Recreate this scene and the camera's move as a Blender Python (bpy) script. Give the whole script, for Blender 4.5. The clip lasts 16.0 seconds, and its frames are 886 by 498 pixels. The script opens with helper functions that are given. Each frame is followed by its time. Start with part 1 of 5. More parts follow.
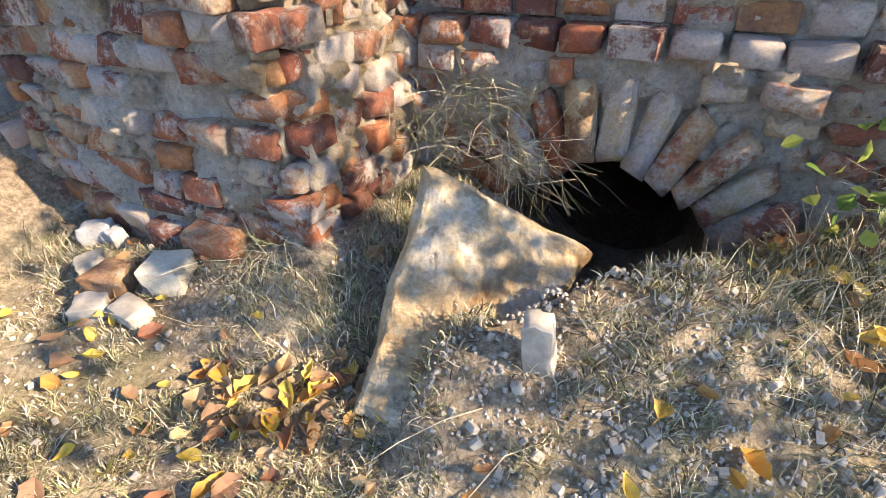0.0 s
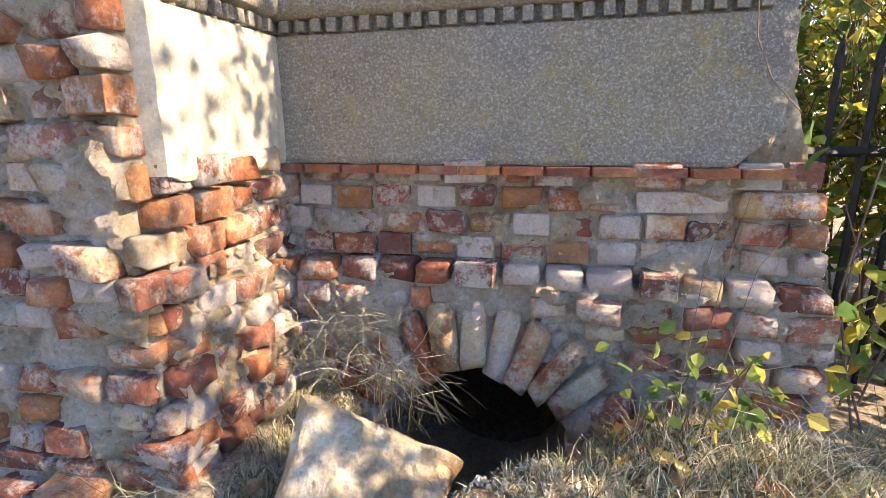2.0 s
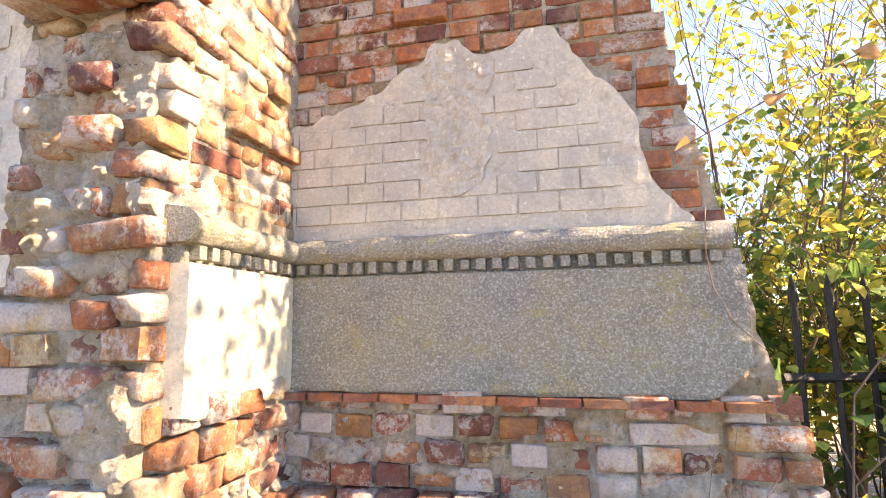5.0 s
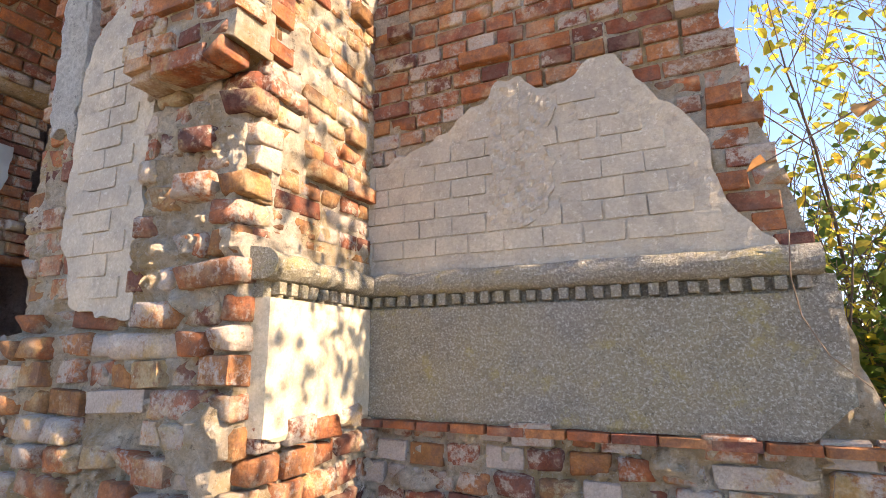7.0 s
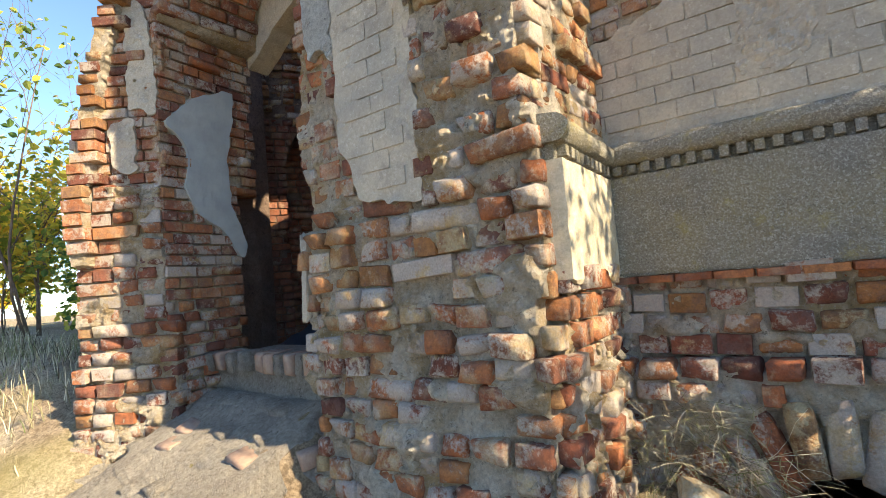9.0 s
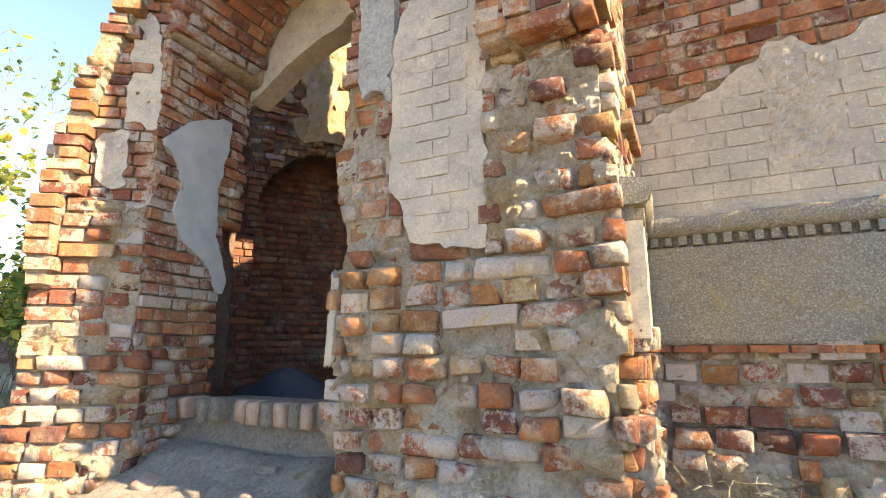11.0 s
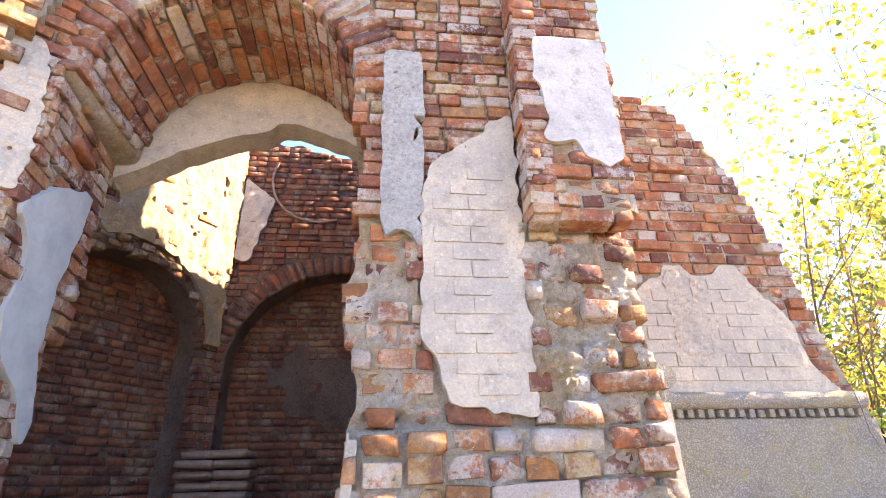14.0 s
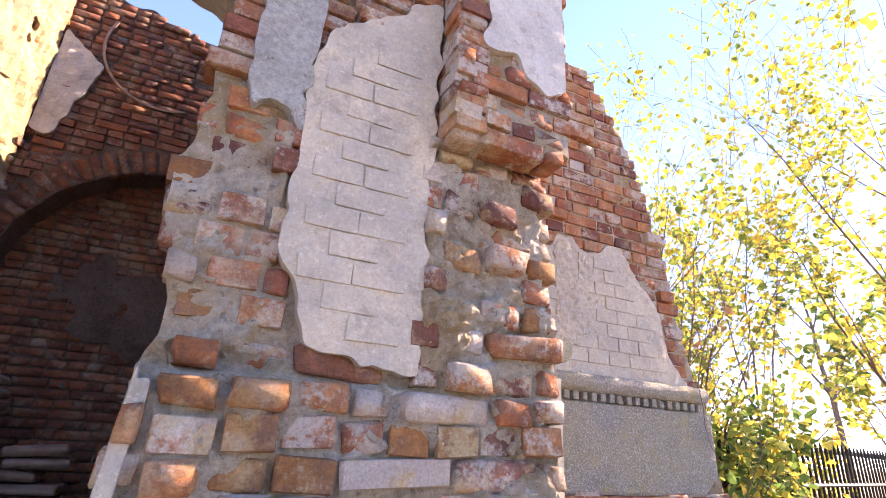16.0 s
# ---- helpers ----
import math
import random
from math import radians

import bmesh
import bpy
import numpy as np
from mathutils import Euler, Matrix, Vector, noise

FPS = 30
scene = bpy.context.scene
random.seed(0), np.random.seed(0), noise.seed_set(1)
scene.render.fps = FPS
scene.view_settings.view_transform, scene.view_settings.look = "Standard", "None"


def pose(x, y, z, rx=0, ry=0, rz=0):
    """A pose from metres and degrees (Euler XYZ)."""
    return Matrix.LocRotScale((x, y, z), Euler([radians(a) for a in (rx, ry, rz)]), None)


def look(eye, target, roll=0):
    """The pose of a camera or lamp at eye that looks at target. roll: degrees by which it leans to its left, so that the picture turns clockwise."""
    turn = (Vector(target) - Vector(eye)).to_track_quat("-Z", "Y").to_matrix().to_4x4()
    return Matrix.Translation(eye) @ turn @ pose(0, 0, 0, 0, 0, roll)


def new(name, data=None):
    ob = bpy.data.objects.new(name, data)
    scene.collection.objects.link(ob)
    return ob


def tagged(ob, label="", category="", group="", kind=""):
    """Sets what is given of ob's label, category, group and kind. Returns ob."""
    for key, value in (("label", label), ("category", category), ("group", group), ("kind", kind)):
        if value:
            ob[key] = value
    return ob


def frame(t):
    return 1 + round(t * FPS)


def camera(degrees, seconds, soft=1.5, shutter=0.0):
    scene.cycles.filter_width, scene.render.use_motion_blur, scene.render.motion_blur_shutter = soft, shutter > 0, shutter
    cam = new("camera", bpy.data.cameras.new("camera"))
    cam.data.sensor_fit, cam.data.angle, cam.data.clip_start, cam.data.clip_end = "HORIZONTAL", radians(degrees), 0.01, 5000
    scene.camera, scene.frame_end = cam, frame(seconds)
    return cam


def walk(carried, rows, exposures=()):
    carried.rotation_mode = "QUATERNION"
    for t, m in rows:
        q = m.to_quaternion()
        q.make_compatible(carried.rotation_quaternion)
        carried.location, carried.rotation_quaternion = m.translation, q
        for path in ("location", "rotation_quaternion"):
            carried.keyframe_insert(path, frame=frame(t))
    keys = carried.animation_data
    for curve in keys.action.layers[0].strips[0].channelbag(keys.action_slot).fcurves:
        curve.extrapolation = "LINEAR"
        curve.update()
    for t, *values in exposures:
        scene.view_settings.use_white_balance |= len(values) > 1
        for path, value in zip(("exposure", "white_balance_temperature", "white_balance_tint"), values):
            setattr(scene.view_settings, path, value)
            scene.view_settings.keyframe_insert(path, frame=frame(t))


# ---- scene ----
cam = camera(82.0, 16.0, soft=0.8)
PATH = [
    (0.0, 0.862, -1.469, 0.985, 54.86, 0.78, 26.00),
    (0.5, 0.923, -1.429, 1.022, 56.08, 0.38, 23.26),
    (1.0, 0.970, -1.451, 1.068, 61.35, 0.53, 19.64),
    (1.5, 0.987, -1.483, 1.112, 67.41, 0.67, 16.62),
    (2.0, 0.980, -1.551, 1.137, 75.61, 0.60, 14.14),
    (2.5, 0.974, -1.600, 1.158, 83.07, 0.75, 12.48),
    (3.0, 0.982, -1.634, 1.180, 88.38, 0.96, 12.25),
    (3.5, 0.972, -1.642, 1.204, 92.14, 0.92, 12.03),
    (4.0, 0.972, -1.640, 1.210, 93.35, 0.83, 12.24),
    (4.5, 0.981, -1.639, 1.233, 94.69, 0.74, 12.95),
    (5.0, 0.996, -1.652, 1.246, 97.55, 0.74, 13.55),
    (7.5, 1.124, -1.663, 1.246, 101.29, 1.44, 30.66),
    (8.0, 1.022, -1.726, 1.193, 98.30, 3.83, 35.79),
    (8.5, 0.817, -1.902, 1.126, 96.69, 4.58, 35.76),
    (9.0, 0.709, -2.039, 1.040, 93.73, 4.78, 36.94),
    (11.5, 0.024, -2.307, 0.951, 102.59, -0.91, 22.58),
    (12.0, -0.265, -2.352, 0.904, 103.13, -0.77, 18.20),
    (12.5, -0.495, -2.390, 0.964, 103.50, 1.29, 14.71),
    (13.0, -0.652, -2.478, 1.030, 107.56, 1.01, 9.63),
    (13.5, -0.852, -2.551, 1.079, 110.74, 1.30, 0.38),
    (14.0, -0.947, -2.437, 1.117, 115.20, 1.41, -6.35),
    (14.5, -0.969, -2.330, 1.157, 115.68, 1.98, -11.24),
    (15.0, -1.025, -2.256, 1.147, 114.99, -1.19, -17.78),
    (15.5, -1.021, -2.177, 1.156, 113.09, -5.53, -24.50),
    (16.0, -0.940, -1.941, 1.166, 111.12, -2.96, -25.62),
]
EXPOSURES = [(0.0, 1.88, 6900, 15), (1.0, 1.82, 6900, 16), (2.0, 2.12, 7000, 18), (3.3, 2.70, 7500, 18), (5.2, 2.70, 7900, 21), (7.5, 1.82, 7900, 18), (9.0, 1.60, 7500, 7), (11.5, 2.55, 8900, 14), (12.5, 2.92, 9200, 15), (13.2, 3.1, 7700, 21), (15.0, 2.50, 7400, 28), (16.0, 2.38, 7300, 33)]
walk(cam, [(t, pose(x, y, z, rx, ry, rz)) for t, x, y, z, rx, ry, rz in PATH], EXPOSURES)

# ---- light ----
SUN_AZ, SUN_EL = math.atan2(0.018, 1.0), radians(33)
world = bpy.data.worlds.new("world")
scene.world = world
world.use_nodes = True
wn = world.node_tree
sky = wn.nodes.new("ShaderNodeTexSky")
sky.sky_type, sky.sun_disc = "NISHITA", False
sky.sun_elevation, sky.sun_rotation = SUN_EL, math.pi / 2 - SUN_AZ
sky.air_density, sky.dust_density, sky.ozone_density = 1.0, 0.05, 5.0
sky.altitude = 2200
wn.links.new(sky.outputs[0], wn.nodes["Background"].inputs[0])
wn.nodes["Background"].inputs[1].default_value = 0.145
sun = new("sun", bpy.data.lights.new("sun", "SUN"))
sun.data.energy, sun.data.angle, sun.data.color = 5.0, radians(0.5), (1.0, 0.86, 0.66)
to_sun = Vector((math.cos(SUN_AZ) * math.cos(SUN_EL), math.sin(SUN_AZ) * math.cos(SUN_EL), math.sin(SUN_EL)))
sun.matrix_world = look(to_sun * 30, (0, 0, 0))


# ---- materials ----
class Nodes:
    """A small builder for one node material."""

    def __init__(self, name, rough=0.9, metal=0.0):
        self.mat = bpy.data.materials.new(name)
        self.mat.use_nodes = True
        self.t = self.mat.node_tree
        self.b = self.t.nodes["Principled BSDF"]
        self.b.inputs["Roughness"].default_value = rough
        self.b.inputs["Metallic"].default_value = metal
        self.b.inputs["Specular IOR Level"].default_value = 0.25
        self.pos = self.t.nodes.new("ShaderNodeNewGeometry")

    def put(self, socket, value):
        if isinstance(value, bpy.types.NodeSocket):
            self.t.links.new(value, socket)
        else:
            socket.default_value = (*value, 1.0) if isinstance(value, tuple) and len(value) == 3 and socket.type == "RGBA" else value

    def noise(self, scale, detail=4.0, rough=0.6, shift=None):
        n = self.t.nodes.new("ShaderNodeTexNoise")
        n.inputs["Scale"].default_value, n.inputs["Detail"].default_value, n.inputs["Roughness"].default_value = scale, detail, rough
        at = self.pos.outputs["Position"]
        if shift is not None:
            add = self.t.nodes.new("ShaderNodeVectorMath")
            add.operation = "ADD"
            self.t.links.new(at, add.inputs[0])
            add.inputs[1].default_value = shift
            at = add.outputs[0]
        self.t.links.new(at, n.inputs["Vector"])
        return n.outputs["Fac"]

    def ramp(self, fac, stops):
        r = self.t.nodes.new("ShaderNodeValToRGB")
        el = r.color_ramp.elements
        while len(el) < len(stops):
            el.new(0.5)
        for e, (p, c) in zip(el, stops):
            e.position, e.color = p, (*c, 1.0) if isinstance(c, tuple) else (c, c, c, 1.0)
        self.put(r.inputs[0], fac)
        return r.outputs[0]

    def mix(self, fac, a, b, blend="MIX"):
        m = self.t.nodes.new("ShaderNodeMix")
        m.data_type, m.blend_type = "RGBA", blend
        self.put(m.inputs[0], fac)
        self.put(m.inputs[6], a)
        self.put(m.inputs[7], b)
        return m.outputs[2]

    def maths(self, op, a, b=0.0):
        m = self.t.nodes.new("ShaderNodeMath")
        m.operation = op
        self.put(m.inputs[0], a)
        self.put(m.inputs[1], b)
        return m.outputs[0]

    def chance(self):
        """A number of its own for every piece."""
        info = self.t.nodes.new("ShaderNodeObjectInfo")
        return self.maths("FRACT", self.maths("ADD", info.outputs["Random"], self.pos.outputs["Random Per Island"]))

    def done(self, colour, bump=None, strength=0.5, distance=0.01):
        self.put(self.b.inputs["Base Color"], colour)
        if bump is not None:
            bn = self.t.nodes.new("ShaderNodeBump")
            bn.inputs["Strength"].default_value, bn.inputs["Distance"].default_value = strength, distance
            self.put(bn.inputs["Height"], bump)
            self.t.links.new(bn.outputs[0], self.b.inputs["Normal"])
        return self.mat


def brick_material(name, lime, stops, lime_colour=(0.56, 0.49, 0.42)):
    n = Nodes(name, 0.92)
    own = n.chance()
    base = n.ramp(own, stops)
    base = n.mix(0.75, base, n.ramp(n.noise(34, 6, 0.7), [(0.28, (0.50, 0.47, 0.46)), (0.72, (1.28, 1.22, 1.15))]), "MULTIPLY")
    base = n.mix(0.6, base, n.ramp(n.noise(5.5, 3, shift=(3, 1, 7)), [(0.36, 0.45), (0.55, 1.0)]), "MULTIPLY")
    base = n.mix(n.ramp(n.noise(17, 6, 0.75, (6, 6, 1)), [(0.46, 0.0), (0.60, 0.6)]), base, (0.17, 0.10, 0.085))
    base = n.mix(n.ramp(n.noise(6.5, 5, 0.65, (2, 7, 5)), [(0.54, 0.0), (0.70, 0.45)]), base, (0.47, 0.36, 0.25))
    # every brick holds its own share of old lime, in sharp-edged flakes
    hold = n.maths("MULTIPLY", n.maths("SUBTRACT", n.maths("FRACT", n.maths("MULTIPLY", own, 7.31)), 0.5), 0.20)
    veil = n.maths("ADD", n.maths("MULTIPLY", n.noise(9, 7, 0.72, (9, 2, 4)), 0.7), n.maths("MULTIPLY", n.noise(60, 4, 0.7), 0.3))
    flakes = n.ramp(n.maths("ADD", veil, hold), [(0.60 - lime, 0.0), (0.67 - lime, 1.0)])
    colour = n.mix(n.maths("MULTIPLY", flakes, 0.85), base, n.mix(n.noise(25, 5, 0.7, (1, 3, 8)), lime_colour, tuple(c * 0.62 for c in lime_colour)))
    crust = n.ramp(n.noise(4.2, 9, 0.74, (1, 8, 3)), [(0.515, 0.0), (0.585, 0.8)])
    colour = n.mix(n.maths("MULTIPLY", crust, min(1.0, 0.35 + 4 * lime)), colour, n.ramp(n.noise(8, 6, 0.7, (2, 2, 6)), [(0.38, (0.46, 0.31, 0.13)), (0.52, (0.54, 0.44, 0.30)), (0.66, (0.66, 0.61, 0.54))]))
    colour = n.mix(0.6, colour, n.ramp(n.noise(130, 4, 0.7, (4, 1, 1)), [(0.3, (0.6, 0.6, 0.6)), (0.7, (1.3, 1.3, 1.3))]), "MULTIPLY")
    return n.done(colour, n.maths("ADD", n.noise(48, 9, 0.75), n.maths("MULTIPLY", n.noise(14, 5, 0.65, (7, 1, 2)), 1.2)), 1.0, 0.018)


REDS = [(0.0, (0.15, 0.06, 0.05)), (0.15, (0.30, 0.10, 0.06)), (0.3, (0.44, 0.155, 0.07)), (0.45, (0.50, 0.20, 0.09)), (0.6, (0.33, 0.125, 0.085)), (0.72, (0.47, 0.18, 0.08)), (0.85, (0.54, 0.25, 0.11)), (1.0, (0.24, 0.095, 0.075))]
# outside brick darkened: the room's shade is put into these reds; also gate posts
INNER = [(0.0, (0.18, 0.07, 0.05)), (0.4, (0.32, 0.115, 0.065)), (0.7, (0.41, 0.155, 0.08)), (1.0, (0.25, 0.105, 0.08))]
OCHRES = [(0.0, (0.38, 0.17, 0.07)), (0.5, (0.43, 0.23, 0.10)), (1.0, (0.36, 0.20, 0.10))]
M_RED = brick_material("red_brick", 0.06, REDS)
M_LIMED = brick_material("limed_brick", 0.165, REDS, (0.60, 0.54, 0.48))
M_CLEAN = brick_material("clean_brick", -0.10, REDS)
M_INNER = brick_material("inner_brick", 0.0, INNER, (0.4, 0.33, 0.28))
M_OCHRE = brick_material("ochre_brick", 0.05, OCHRES, (0.55, 0.45, 0.28))


def mortar_material(name, a, b, c, moss=0.0):
    n = Nodes(name, 0.96)
    col = n.ramp(n.noise(4.5, 6, 0.65), [(0.32, a), (0.52, b), (0.7, c)])
    col = n.mix(0.7, col, n.ramp(n.noise(48, 7, 0.8), [(0.34, (0.55, 0.53, 0.51)), (0.62, (1.3, 1.3, 1.3))]), "MULTIPLY")
    if moss:
        col = n.mix(n.ramp(n.noise(3.2, 5, 0.7, (1, 8, 3)), [(0.45, 0.0), (0.60, moss)]), col, (0.46, 0.29, 0.09))
    col = n.mix(n.ramp(n.noise(19, 7, 0.75, (5, 5, 2)), [(0.58, 0.0), (0.68, 0.4)]), col, tuple(0.6 * k for k in a))
    # shade of the pits is put into the colour: dark where the bump is low
    pits = n.noise(30, 9, 0.82, (7, 4, 1))
    col = n.mix(n.ramp(pits, [(0.38, 0.7), (0.43, 0.0)]), col, tuple(0.32 * k for k in a))
    col = n.mix(n.ramp(n.noise(70, 6, 0.8, (1, 1, 7)), [(0.55, 0.0), (0.62, 0.5)]), col, tuple(min(0.8, 1.2 * k) for k in c))
    return n.done(col, n.maths("ADD", n.maths("MULTIPLY", pits, 1.5), n.noise(38, 9, 0.8)), 1.0, 0.040)


M_MORTAR = mortar_material("lime_mortar", (0.54, 0.44, 0.32), (0.67, 0.59, 0.48), (0.76, 0.71, 0.63), 0.6)
# outside mortar darkened, so that indoor shade sits in the colour
M_MORTAR_IN = mortar_material("shaded_inner_mortar", (0.20, 0.13, 0.10), (0.27, 0.19, 0.15), (0.33, 0.25, 0.21))
M_DUST = mortar_material("grey_dust", (0.34, 0.30, 0.255), (0.42, 0.38, 0.325), (0.48, 0.44, 0.385))


def plaster_material(name, tone, stain):
    n = Nodes(name, 0.93)
    col = n.mix(n.ramp(n.noise(3.0, 5, 0.65), [(0.40, 0.0), (0.58, 1.0)]), tone, stain)
    col = n.mix(0.65, col, n.ramp(n.noise(90, 4, 0.7), [(0.3, (0.68, 0.68, 0.68)), (0.7, (1.15, 1.15, 1.15))]), "MULTIPLY")
    col = n.mix(n.maths("MULTIPLY", n.chance(), 0.3), col, (0.30, 0.27, 0.24))
    col = n.mix(n.ramp(n.noise(13, 8, 0.78, (3, 7, 2)), [(0.52, 0.0), (0.64, 0.6)]), col, (0.24, 0.215, 0.18))
    col = n.mix(n.ramp(n.noise(1.7, 6, 0.7, (6, 2, 9)), [(0.5, 0.0), (0.66, 0.45)]), col, (0.27, 0.25, 0.22))
    col = n.mix(n.ramp(n.noise(42, 8, 0.8, (9, 9, 1)), [(0.56, 0.0), (0.63, 0.6)]), col, (0.60, 0.56, 0.49))
    return n.done(col, n.noise(70, 8, 0.8), 0.6, 0.010)


M_PLASTER = plaster_material("scored_plaster", (0.52, 0.45, 0.35), (0.39, 0.355, 0.30))
M_STRIP = mortar_material("pitted_render", (0.58, 0.57, 0.53), (0.68, 0.67, 0.62), (0.74, 0.73, 0.69))
M_WHITE = plaster_material("white_plaster", (0.62, 0.60, 0.56), (0.48, 0.46, 0.43))


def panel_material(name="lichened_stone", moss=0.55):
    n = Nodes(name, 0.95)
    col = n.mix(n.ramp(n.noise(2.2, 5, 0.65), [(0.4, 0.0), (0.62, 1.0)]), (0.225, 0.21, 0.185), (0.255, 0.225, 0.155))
    col = n.mix(n.ramp(n.noise(5.5, 7, 0.75, (8, 3, 1)), [(0.48, 0.0), (0.62, 0.55)]), col, (0.15, 0.135, 0.115))
    col = n.mix(n.ramp(n.noise(120, 7, 0.85), [(0.51, 0.0), (0.58, 0.85)]), col, (0.46, 0.45, 0.41))
    col = n.mix(n.ramp(n.noise(60, 8, 0.85, (6, 6, 6)), [(0.60, 0.0), (0.64, 0.7)]), col, (0.55, 0.54, 0.50))
    col = n.mix(n.ramp(n.noise(170, 4, 0.75, (2, 2, 2)), [(0.36, 0.75), (0.46, 0.0)]), col, (0.08, 0.075, 0.065))
    col = n.mix(n.ramp(n.noise(9, 6, 0.75, (5, 1, 1)), [(0.55, 0.0), (0.68, moss)]), col, (0.34, 0.28, 0.08))
    return n.done(col, n.maths("ADD", n.noise(130, 6, 0.8), n.noise(22, 6, 0.7)), 0.9, 0.010)


def ground_material():
    n = Nodes("dry_soil", 0.97)
    col = n.ramp(n.noise(2.4, 7, 0.65), [(0.3, (0.32, 0.24, 0.165)), (0.5, (0.48, 0.39, 0.285)), (0.68, (0.60, 0.52, 0.40))])
    col = n.mix(0.8, col, n.ramp(n.noise(70, 6, 0.75), [(0.36, (0.34, 0.31, 0.28)), (0.62, (1.3, 1.27, 1.2))]), "MULTIPLY")
    col = n.mix(n.ramp(n.noise(26, 6, 0.75, (3, 3, 3)), [(0.50, 0.0), (0.62, 0.75)]), col, (0.16, 0.115, 0.075))
    col = n.mix(n.ramp(n.noise(0.9, 3, 0.6, (4, 4, 0)), [(0.46, 0.0), (0.62, 0.55)]), col, (0.30, 0.28, 0.12))
    return n.done(col, n.noise(55, 8, 0.8), 1.0, 0.03)


def leafy(name, stops, light=0.35):
    n = Nodes(name, 0.6)
    col = n.ramp(n.chance(), stops)
    col = n.mix(0.4, col, n.ramp(n.noise(60, 2), [(0.3, (0.6, 0.6, 0.6)), (0.7, (1.2, 1.2, 1.2))]), "MULTIPLY")
    n.done(col)
    if light:
        tr = n.t.nodes.new("ShaderNodeBsdfTranslucent")
        n.put(tr.inputs[0], col)
        ms = n.t.nodes.new("ShaderNodeMixShader")
        ms.inputs[0].default_value = light
        n.t.links.new(n.b.outputs[0], ms.inputs[1])
        n.t.links.new(tr.outputs[0], ms.inputs[2])
        n.t.links.new(ms.outputs[0], n.t.nodes["Material Output"].inputs[0])
    return n.mat


def plain(name, a, b, rough=0.8, metal=0.0, scale=14):
    n = Nodes(name, rough, metal)
    return n.done(n.mix(n.ramp(n.noise(scale, 5), [(0.35, 0.0), (0.65, 1.0)]), a, b), n.noise(scale * 5, 4), 0.4, 0.006)


M_PANEL = panel_material()
M_CEMENT = plain("grey_cement", (0.31, 0.33, 0.33), (0.39, 0.41, 0.40), 0.9, 0.0, 6)
# cream tone holds the sun's brightness on the return slab; also white loose stones
M_PALE = plaster_material("limed_and_sunlit_stone", (0.62, 0.54, 0.40), (0.50, 0.44, 0.32))
M_TORUS = panel_material("mossy_stone", 0.50)
M_GROUND = ground_material()
M_LEAF = leafy("autumn_foliage", [(0.0, (0.14, 0.20, 0.04)), (0.35, (0.32, 0.36, 0.06)), (0.65, (0.62, 0.52, 0.07)), (0.9, (0.72, 0.50, 0.07)), (1.0, (0.5, 0.28, 0.06))], 0.5)
M_GREEN = leafy("green_foliage", [(0.0, (0.07, 0.14, 0.04)), (0.4, (0.16, 0.25, 0.06)), (0.7, (0.40, 0.44, 0.10)), (0.85, (0.6, 0.52, 0.10)), (1.0, (0.66, 0.50, 0.09))], 0.5)
M_FALLEN = leafy("fallen_leaf", [(0.0, (0.62, 0.44, 0.07)), (0.22, (0.66, 0.52, 0.14)), (0.4, (0.55, 0.30, 0.06)), (0.55, (0.36, 0.17, 0.08)), (0.7, (0.46, 0.35, 0.20)), (0.85, (0.24, 0.10, 0.06)), (1.0, (0.60, 0.50, 0.28))], 0.25)
M_STRAW = leafy("dry_grass", [(0.0, (0.06, 0.045, 0.03)), (0.16, (0.13, 0.10, 0.06)), (0.30, (0.56, 0.49, 0.33)), (0.5, (0.68, 0.61, 0.45)), (0.66, (0.42, 0.37, 0.22)), (0.78, (0.20, 0.19, 0.09)), (0.90, (0.30, 0.31, 0.13)), (1.0, (0.11, 0.15, 0.05))], 0.15)
M_TWIG = plain("twig_bark", (0.10, 0.07, 0.05), (0.18, 0.13, 0.10))
M_IRON = plain("black_iron", (0.012, 0.012, 0.013), (0.03, 0.027, 0.025), 0.55, 0.3)
M_STONE = plain("pale_stone", (0.27, 0.24, 0.20), (0.42, 0.38, 0.32), 0.95, 0.0, 16)
M_TARP = plain("dark_tarp", (0.035, 0.045, 0.065), (0.06, 0.07, 0.09), 0.6, 0.0, 5)
M_CLAY = plain("pale_clay_tile", (0.26, 0.17, 0.13), (0.36, 0.26, 0.20), 0.95, 0.0, 20)
M_TOWER_R = plain("red_paint", (0.5, 0.06, 0.05), (0.42, 0.05, 0.05))
M_TOWER_W = plain("white_paint", (0.75, 0.75, 0.75), (0.68, 0.68, 0.68))


# ---- builders ----
def mesh_from(name, verts, faces, material, smooth=False):
    me = bpy.data.meshes.new(name)
    me.from_pydata([tuple(v) for v in verts], [], faces)
    me.materials.append(material)
    if smooth:
        me.polygons.foreach_set("use_smooth", [True] * len(me.polygons))
    me.update()
    return me


def part(name, data, parent=None, label=""):
    ob = new(name, data)
    if parent is not None:
        ob.parent = parent
    return tagged(ob, label)


def empty(name, label, category, kind="", group=""):
    return tagged(new(name), label, category, group, kind)


def frame_of(o, u, n):
    """A wall's frame: u along it, n out of it, z up."""
    u, n = Vector(u).normalized(), Vector(n).normalized()
    m = Matrix((u, n, Vector((0, 0, 1)))).transposed().to_4x4()
    m.translation = o
    return m


def fractal(x, y, z=0.0):
    return noise.fractal(Vector((x, y, z)), 1.0, 2.0, 4)


